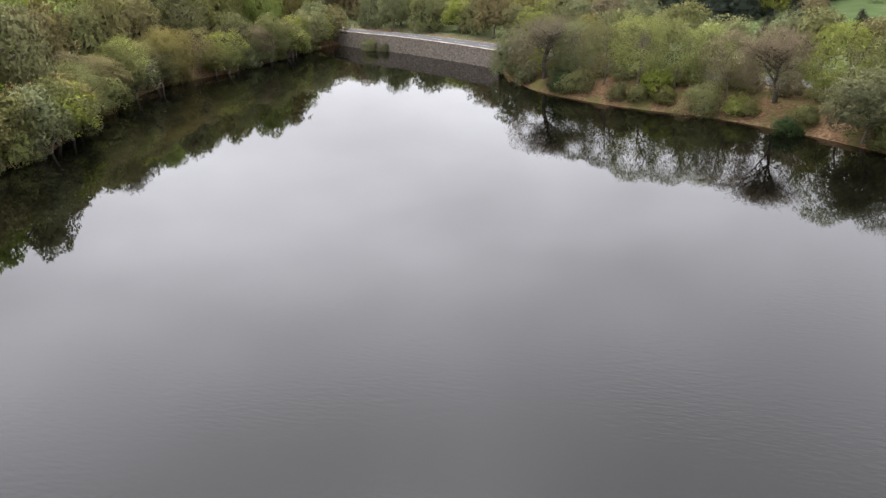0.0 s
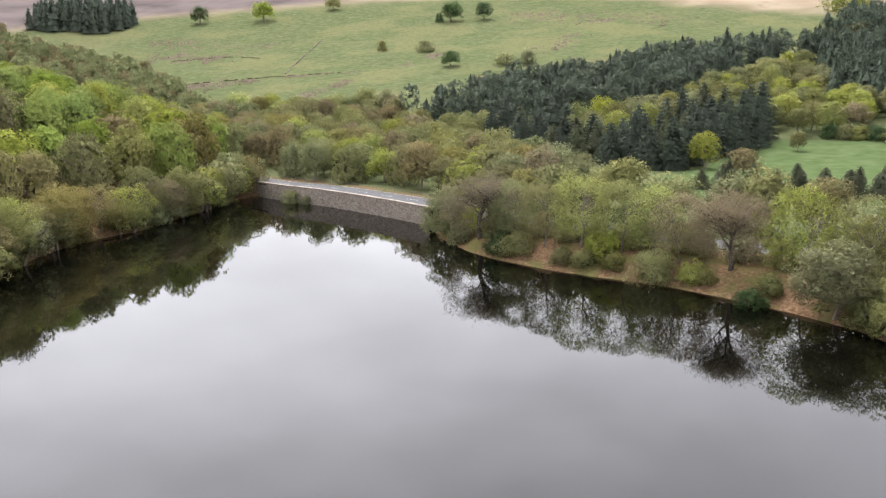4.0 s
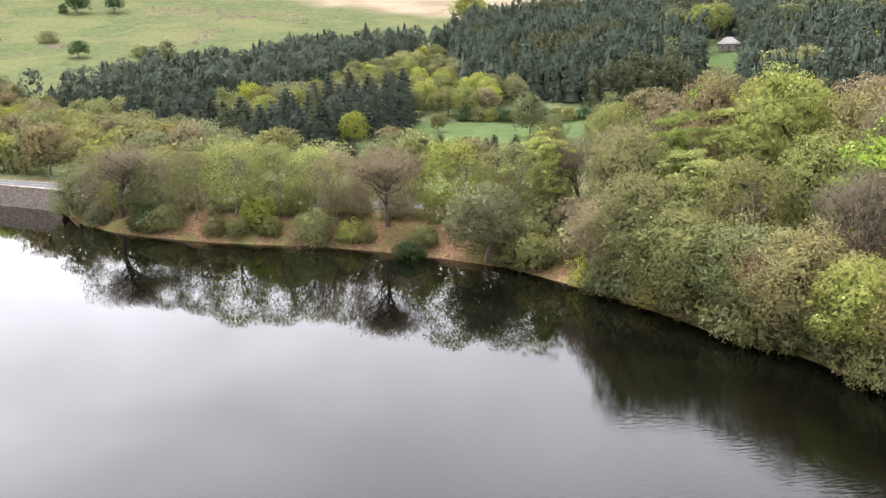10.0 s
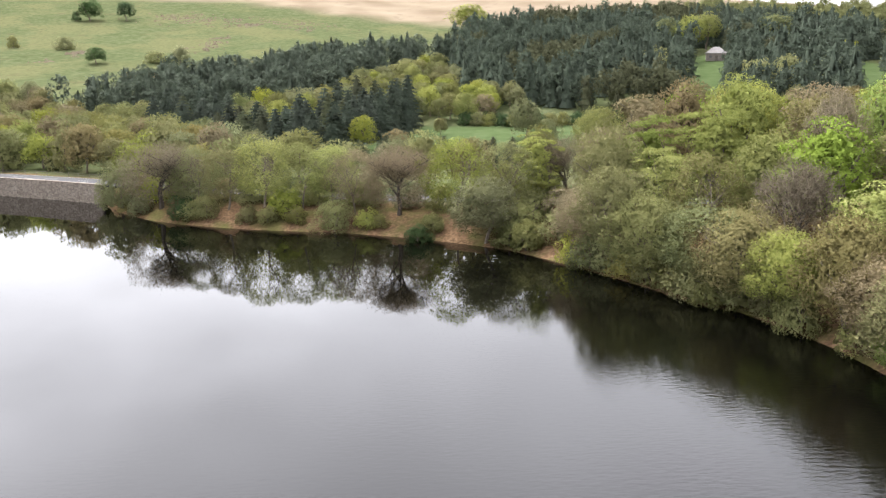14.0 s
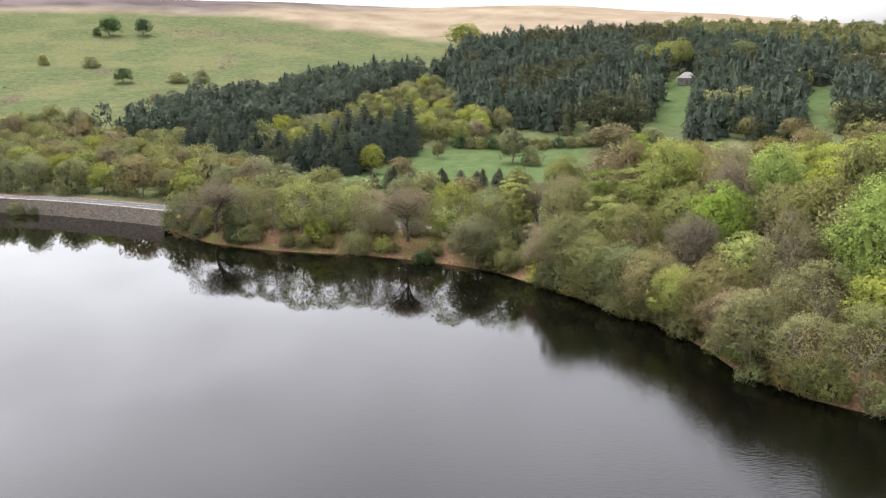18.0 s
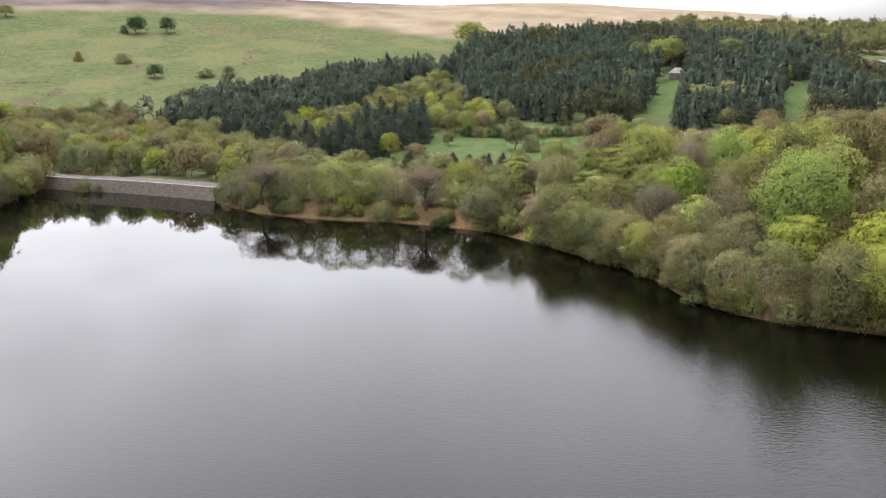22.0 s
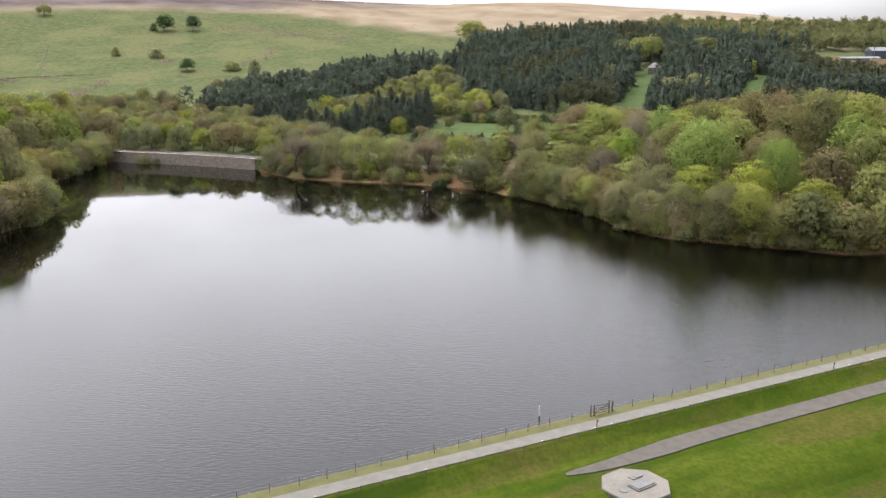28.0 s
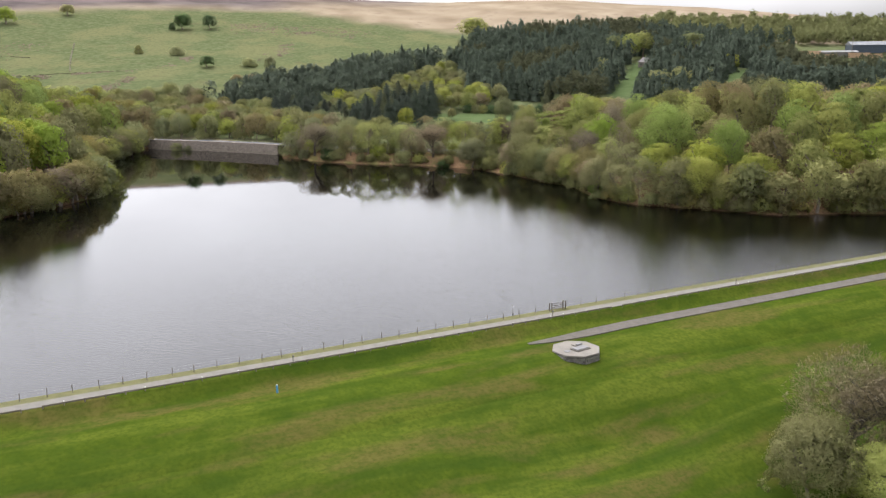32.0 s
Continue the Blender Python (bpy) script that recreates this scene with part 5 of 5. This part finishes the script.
# ---- the pasture and the far hillside ----
FIELD_TREES = [("broad", "dark", -155, 607, 12.5, 14.5), ("broad", "dark", -135, 611, 11.3, 12), ("bush", "dark", -163, 607, 5.7, 6), ("bush", "olive", -169, 513, 5.9, 6.2), ("bush", "sage", -142, 505, 6.2, 10), ("broad", "dark", -116, 458, 7.9, 9.1),
               ("bush", "olive", -90, 459, 5.6, 11.4), ("tall", "sage", -75, 433, 11, 7.4), ("broad", "olive", -253, 650, 8.8, 11.4), ("broad", "bright", -288, 612, 13, 15), ("tall", "yellow", 70, 574, 17, 24), ("broad", "dark", -330, 600, 12, 13)]
for kind, colour, x, y, h, w in FIELD_TREES:
    tree(kind, colour, x, y, h, w, group="trees scattered over the pasture", label={"dark": "lone dark green tree on the sheep pasture", "olive": "olive hawthorn bush on the pasture", "sage": "grey-green bush on the pasture", "bright": "lone bright green tree on the pasture", "yellow": "broad pale green tree on the skyline"}[colour])
for x, y, w in ((-93, 418, 9), (-84, 419, 9), (-78, 412, 8)):
    tree("bush", "rust" if w > 8 else "olive", x, y, 3.2, w * 0.9, group="gorse scrub at the pasture's edge", label="tawny scrub bush at the pasture's edge")
GLADE = [("tall", "yellow", 146, 425, 16, 13), ("tall", "yellow", 156, 430, 16.5, 13), ("tall", "sage", 137, 430, 15, 12), ("tall", "sage", 186, 428, 15, 17), ("broad", "yellow", 187, 371, 10, 10), ("broad", "olive", 163, 298, 9.4, 11.2), ("bush", "rust", 176, 292, 5.3, 14),
         ("broad", "rust", 80, 302, 10, 17), ("broad", "sage", 43, 292, 12, 9.5), ("bush", "sage", 49, 289, 6.5, 7), ("broad", "olive", 20, 306, 5.5, 4.5), ("bush", "rust", 5, 275, 5.5, 9.5), ("broad", "yellow", -4, 278.5, 9.3, 7.5), ("broad", "olive", 127, 295, 8.5, 10), ("broad", "sage", 95, 303, 7, 9),
         ("broad", "rust", 139, 287, 8, 11)]
for kind, colour, x, y, h, w in GLADE:
    tree(kind, colour, x, y, h, w, group="trees round the glade")
for k, (x, y) in enumerate(dense_line([(30, 323), (45, 318), (60, 316), (78, 313)], 4.2)):
    tree("bush", "olive" if k % 3 else "dark", x, y, 4.4, 5.5, group="hedge across the glade", label="clipped green hedge bush at the glade's end")
for k, (x, y) in enumerate(dense_line([(-5, 245), (3, 241), (9, 238), (16, 236), (23, 234), (31, 237)], 2.6)):
    tree("spruce", "needle_olive", x + (k % 2) * 1.4, y + (k % 3) * 1.5, 4.6 + (k * 7 % 5) * 0.5, 4.6 + (k % 2), group="young spruces by the glade", label="young dark spruce at the edge of the glade")
for x, y, h in ((-97.5, 243.6, 3.6), (-93, 242.2, 2.6)):
    tree("bush", "sage", x, y, h, h * 1.5, z=-0.4, label="willow bush growing at the foot of the wall")


def hut():
    root = new("hut")
    x, y = 147, 399
    root.matrix_basis = pose(x, y, height(x, y) - 0.3, 0, 0, -20)
    stone = plain("hut_stone", (0.20, 0.17, 0.15), (0.30, 0.26, 0.23), 3)
    slate = plain("hut_slate", (0.16, 0.15, 0.145), (0.24, 0.225, 0.215), 4, 0.7)
    part("wall", box_mesh("wall", (8, 6, 3.2), stone, 0.05, (0, 0, 1.6)), root)
    bm = bmesh.new()
    v = [bm.verts.new(p) for p in ((-4.5, -3.5, 3.1), (4.5, -3.5, 3.1), (4.5, 3.5, 3.1), (-4.5, 3.5, 3.1), (-1.2, 0, 5.8), (1.2, 0, 5.8))]
    for f in ((0, 1, 5, 4), (1, 2, 5), (2, 3, 4, 5), (3, 0, 4), (3, 2, 1, 0)):
        bm.faces.new([v[k] for k in f])
    part("roof", bm_mesh("roof", bm, slate), root, "grey hipped slate roof")
    part("door", box_mesh("door", (1.1, 0.1, 2.1), WOOD_GREY, 0.02), root, at=pose(0, -3.03, 1.15))
    for sx in (-2.4, 2.4):
        w = part("window", box_mesh("window", (1.0, 0.12, 0.9), LID, 0.02), root, at=pose(sx, -3.02, 1.8))
        part("sill", box_mesh("sill", (1.2, 0.2, 0.1), CONCRETE, 0.01), w, at=pose(0, -0.06, -0.5))
    tagged(root, "small grey stone hut with a hipped roof in the glade", "hut")


def long_house():
    root = new("farmhouse")
    x, y = 184, 411
    root.matrix_basis = pose(x, y, height(x, y) - 0.3, 0, 0, -14)
    render_white = plain("white_render", (0.4, 0.39, 0.37), (0.5, 0.49, 0.46), 2)
    slate = plain("farm_slate", (0.18, 0.175, 0.17), (0.26, 0.25, 0.245), 4, 0.7)
    part("wall", box_mesh("wall", (20, 6.5, 4.6), render_white, 0.04, (0, 0, 2.3)), root)
    bm = bmesh.new()
    v = [bm.verts.new(p) for p in ((-10.4, -3.7, 4.5), (10.4, -3.7, 4.5), (10.4, 3.7, 4.5), (-10.4, 3.7, 4.5), (-10.4, 0, 6.6), (10.4, 0, 6.6))]
    for f in ((0, 1, 5, 4), (1, 2, 5), (2, 3, 4, 5), (3, 0, 4), (3, 2, 1, 0)):
        bm.faces.new([v[k] for k in f])
    roof = part("roof", bm_mesh("roof", bm, slate), root, "grey slate roof")
    for sx in (-7, 6.5):
        part("chimney", box_mesh("chimney", (0.9, 0.8, 1.6), MORTAR, 0.03), roof, at=pose(sx, 0, 7.0))
    for k in range(6):
        w = part("window", box_mesh("window", (1.1, 0.12, 1.1), LID, 0.02), root, at=pose(-8 + k * 3.2, -3.28, 3.0))
        part("sill", box_mesh("sill", (1.3, 0.2, 0.1), CONCRETE, 0.01), w, at=pose(0, -0.05, -0.6))
    tagged(root, "long low white farmhouse behind the plantation", "house")


def barn(name, x, y, sx, sy, h, ridge, wall_c, roof_c, turn, label):
    root = new(name)
    root.matrix_basis = pose(x, y, height(x, y) - 0.3, 0, 0, turn)
    wall_m = plain(name + "_cladding", wall_c, tuple(c * 1.4 for c in wall_c), 2, 0.6)
    roof_m = plain(name + "_sheeting", roof_c, tuple(c * 1.2 for c in roof_c), 1.5, 0.6)
    part("wall", box_mesh("wall", (sx, sy, h), wall_m, 0.04, (0, 0, h / 2)), root)
    for k in range(int(sx / 1.5)):
        part("panel", box_mesh("panel", (1.38, 0.08, h * 0.55), wall_m, 0.02), root, at=pose(-sx / 2 + 0.9 + k * 1.5, -sy / 2 - 0.05, h * 0.7))
    bm = bmesh.new()
    a, b = sx / 2 + 0.5, sy / 2 + 0.5
    v = [bm.verts.new(p) for p in ((-a, -b, h - 0.05), (a, -b, h - 0.05), (a, b, h - 0.05), (-a, b, h - 0.05), (-a, 0, h + ridge), (a, 0, h + ridge))]
    for f in ((0, 1, 5, 4), (1, 2, 5), (2, 3, 4, 5), (3, 0, 4), (3, 2, 1, 0)):
        bm.faces.new([v[k] for k in f])
    part("roof", bm_mesh("roof", bm, roof_m), root, "pale sheet roof")
    part("door", box_mesh("door", (4, 0.12, min(4, h * 0.7)), LID, 0.03), root, at=pose(sx * 0.2, -sy / 2 - 0.12, min(4, h * 0.7) / 2 + 0.3))
    tagged(root, label, "barn")


hut()
long_house()
barn("barn", 314, 434, 34, 18, 5.2, 2.2, (0.045, 0.058, 0.075), (0.13, 0.135, 0.14), -18, "large dark blue-grey barn with a pale sheet roof")
barn("shed", 280, 421, 22, 9, 3.0, 1.0, (0.13, 0.12, 0.11), (0.15, 0.15, 0.15), -14, "low pale shed in the timber yard")
TIMBER = plain("sawn_timber", (0.38, 0.25, 0.15), (0.52, 0.36, 0.23), 3)


def timber_stack(x, y, w, h, turn):
    root = new("timber_stack")
    root.matrix_basis = pose(x, y, height(x, y), 0, 0, turn)
    plank = box_mesh("plank", (w, 0.9, h / 5 * 0.86), TIMBER, 0.03)
    for j in range(4):
        for k in range(5):
            part("plank", plank, root, at=pose(0.1 * (k % 2), j * 1.0 - 1.5, (k + 0.5) * h / 5))
    tagged(root, "orange-brown stack of sawn timber in the yard", "timber stack")


for x, y, w, h, t in ((263, 423, 12, 3.6, -10), (270, 414, 9, 2.6, 0), (289, 412, 12, 3.2, -16), (298, 410, 9, 2.6, -10)):
    timber_stack(x, y, w, h, t)


def mast(x, y, h):
    root = new("mast")
    root.matrix_basis = pose(x, y, height(x, y))
    part("pole", post_mesh("pole", 0.35, h, CONCRETE), root)
    for z in (0.82, 0.92):
        part("cross_arm", box_mesh("cross_arm", (1.8, 0.12, 0.12), WOOD_GREY, 0.01), root, at=pose(0, 0, h * z))
    tagged(root, "pale utility pole beside the farmhouse", "pole")


for x, y, h in ((179, 403, 11), (193, 405, 11), (286, 415, 13)):
    mast(x, y, h)


def field_wall(name, line, label):
    """A low dry-stone wall or bank that follows the ground."""
    rnd = random.Random(len(name))
    pts = smooth_line(line, 1.6)
    zs = land_height(np.array([p[0] for p in pts]), np.array([p[1] for p in pts]))
    rows = []
    for (p, z0), (q, z1) in zip(zip(pts, zs), zip(pts[1:], zs[1:])):
        if rnd.random() < 0.16:
            continue
        h = rnd.uniform(0.1, 0.5)
        d = Vector((q[0] - p[0], q[1] - p[1])).normalized()
        n = Vector((-d.y, d.x)) * 0.45
        lo = [(p[0] + n.x, p[1] + n.y, z0 - 0.3), (q[0] + n.x, q[1] + n.y, z1 - 0.3), (q[0] - n.x, q[1] - n.y, z1 - 0.3), (p[0] - n.x, p[1] - n.y, z0 - 0.3)]
        hi = [(x * 1.0, y * 1.0, z + 0.3 + h) for x, y, z in lo]
        rows.append(hi)
        rows += [[lo[k], lo[(k + 1) % 4], hi[(k + 1) % 4], hi[k]] for k in range(4)]
    tagged(new(name, quads_mesh(name, np.array(rows), FIELD_STONE)), label, "wall")


FIELD_STONE = plain("dark_field_stone", (0.075, 0.07, 0.042), (0.12, 0.11, 0.068), 2, 0.95)
for line in ([(-250, 425), (-204, 442), (-180, 447), (-160, 450)], [(-223, 556), (-210, 500), (-197, 451)], [(-290, 500), (-257, 507), (-236, 501)]):
    field_wall("field_wall", line, "dark tumbled dry-stone wall across the pasture")


def rush_bed(name, line, wide, count, seed):
    """Brown rush and heather tussocks along a wet flush in the pasture."""
    rnd = random.Random(seed)
    pts = smooth_line(line, 2.0)
    at = []
    for _ in range(count):
        x, y = pts[rnd.randrange(len(pts))]
        at.append((x + rnd.gauss(0, wide), y + rnd.gauss(0, wide)))
    at = [p for p in at if noise.noise((p[0] * 0.09, p[1] * 0.09, 2.2)) > -0.12]
    zs = land_height(np.array([p[0] for p in at]), np.array([p[1] for p in at]))
    rows = []
    for (x, y), z in zip(at, zs):
        r, h, a0 = rnd.uniform(0.7, 1.7), rnd.uniform(0.25, 0.6), rnd.uniform(0, 6)
        rim = [(x + r * math.cos(a0 + k * 1.571), y + r * math.sin(a0 + k * 1.571), z - 0.15) for k in range(4)]
        top = (x + rnd.uniform(-0.3, 0.3), y + rnd.uniform(-0.3, 0.3), z + h)
        rows += [[rim[k], rim[(k + 1) % 4], top] for k in range(4)]
    tagged(new(name, quads_mesh(name, np.array(rows), RUSH)), "bed of brown rushes in a wet part of the pasture", "rushes", kind="stuff")


RUSH = plain("brown_rushes", (0.075, 0.058, 0.038), (0.125, 0.098, 0.062), 0.6, 0.95)
for k, (line, wide, count) in enumerate((
    ([(-141, 466), (-136, 480), (-133, 496)], 2.6, 190), ([(-83, 492), (-78, 503), (-74, 522), (-71, 545)], 3.2, 260), ([(-118, 618), (-90, 612), (-70, 606), (-45, 598), (-20, 600)], 10, 800),
    ([(-164, 388), (-160, 410), (-156, 430)], 2.5, 170), ([(-310, 520), (-285, 508), (-262, 502)], 8, 500), ([(-330, 548), (-290, 545), (-250, 540)], 7, 350), ([(-238, 415), (-225, 425), (-214, 434)], 6, 300), ([(-205, 437), (-180, 446), (-160, 451)], 1.6, 160),
)):
    rush_bed("rush_bed", line, wide, count, 700 + k)
far_wood("skyline_spruces", [(-440, 563), (-378, 563), (-372, 600), (-440, 600)], 5.5, 41, SPRUCE_FAR, LEAF["needle"], 15, 20, "dark spruce clump on the skyline pasture")
far_wood("hill_scrub", [(-520, 560), (-440, 545), (-376, 512), (-330, 492), (-272, 448), (-222, 398), (-196, 366), (-160, 345), (-190, 328), (-235, 318), (-320, 330), (-420, 420), (-520, 500)], 14, 42, BROAD_COARSE, LEAF["rust"], 7, 10, "brownish scrub wood along the hillside clough", scale0=11)
far_wood("hill_copse", [(-520, 560), (-440, 545), (-376, 512), (-330, 492), (-272, 448), (-222, 398), (-196, 366), (-160, 345), (-190, 328), (-235, 318), (-320, 330), (-420, 420), (-520, 500)], 10, 43, BROAD_COARSE, LEAF["sage"], 8, 11, "grey-green trees along the hillside clough", scale0=11)
far_wood("ridge_wood", [(172, 552), (235, 486), (300, 462), (345, 452), (430, 420), (400, 560), (230, 610)], 9, 44, BROAD_COARSE, LEAF["olive"], 8, 11, "pale olive wood along the far ridge", scale0=11)
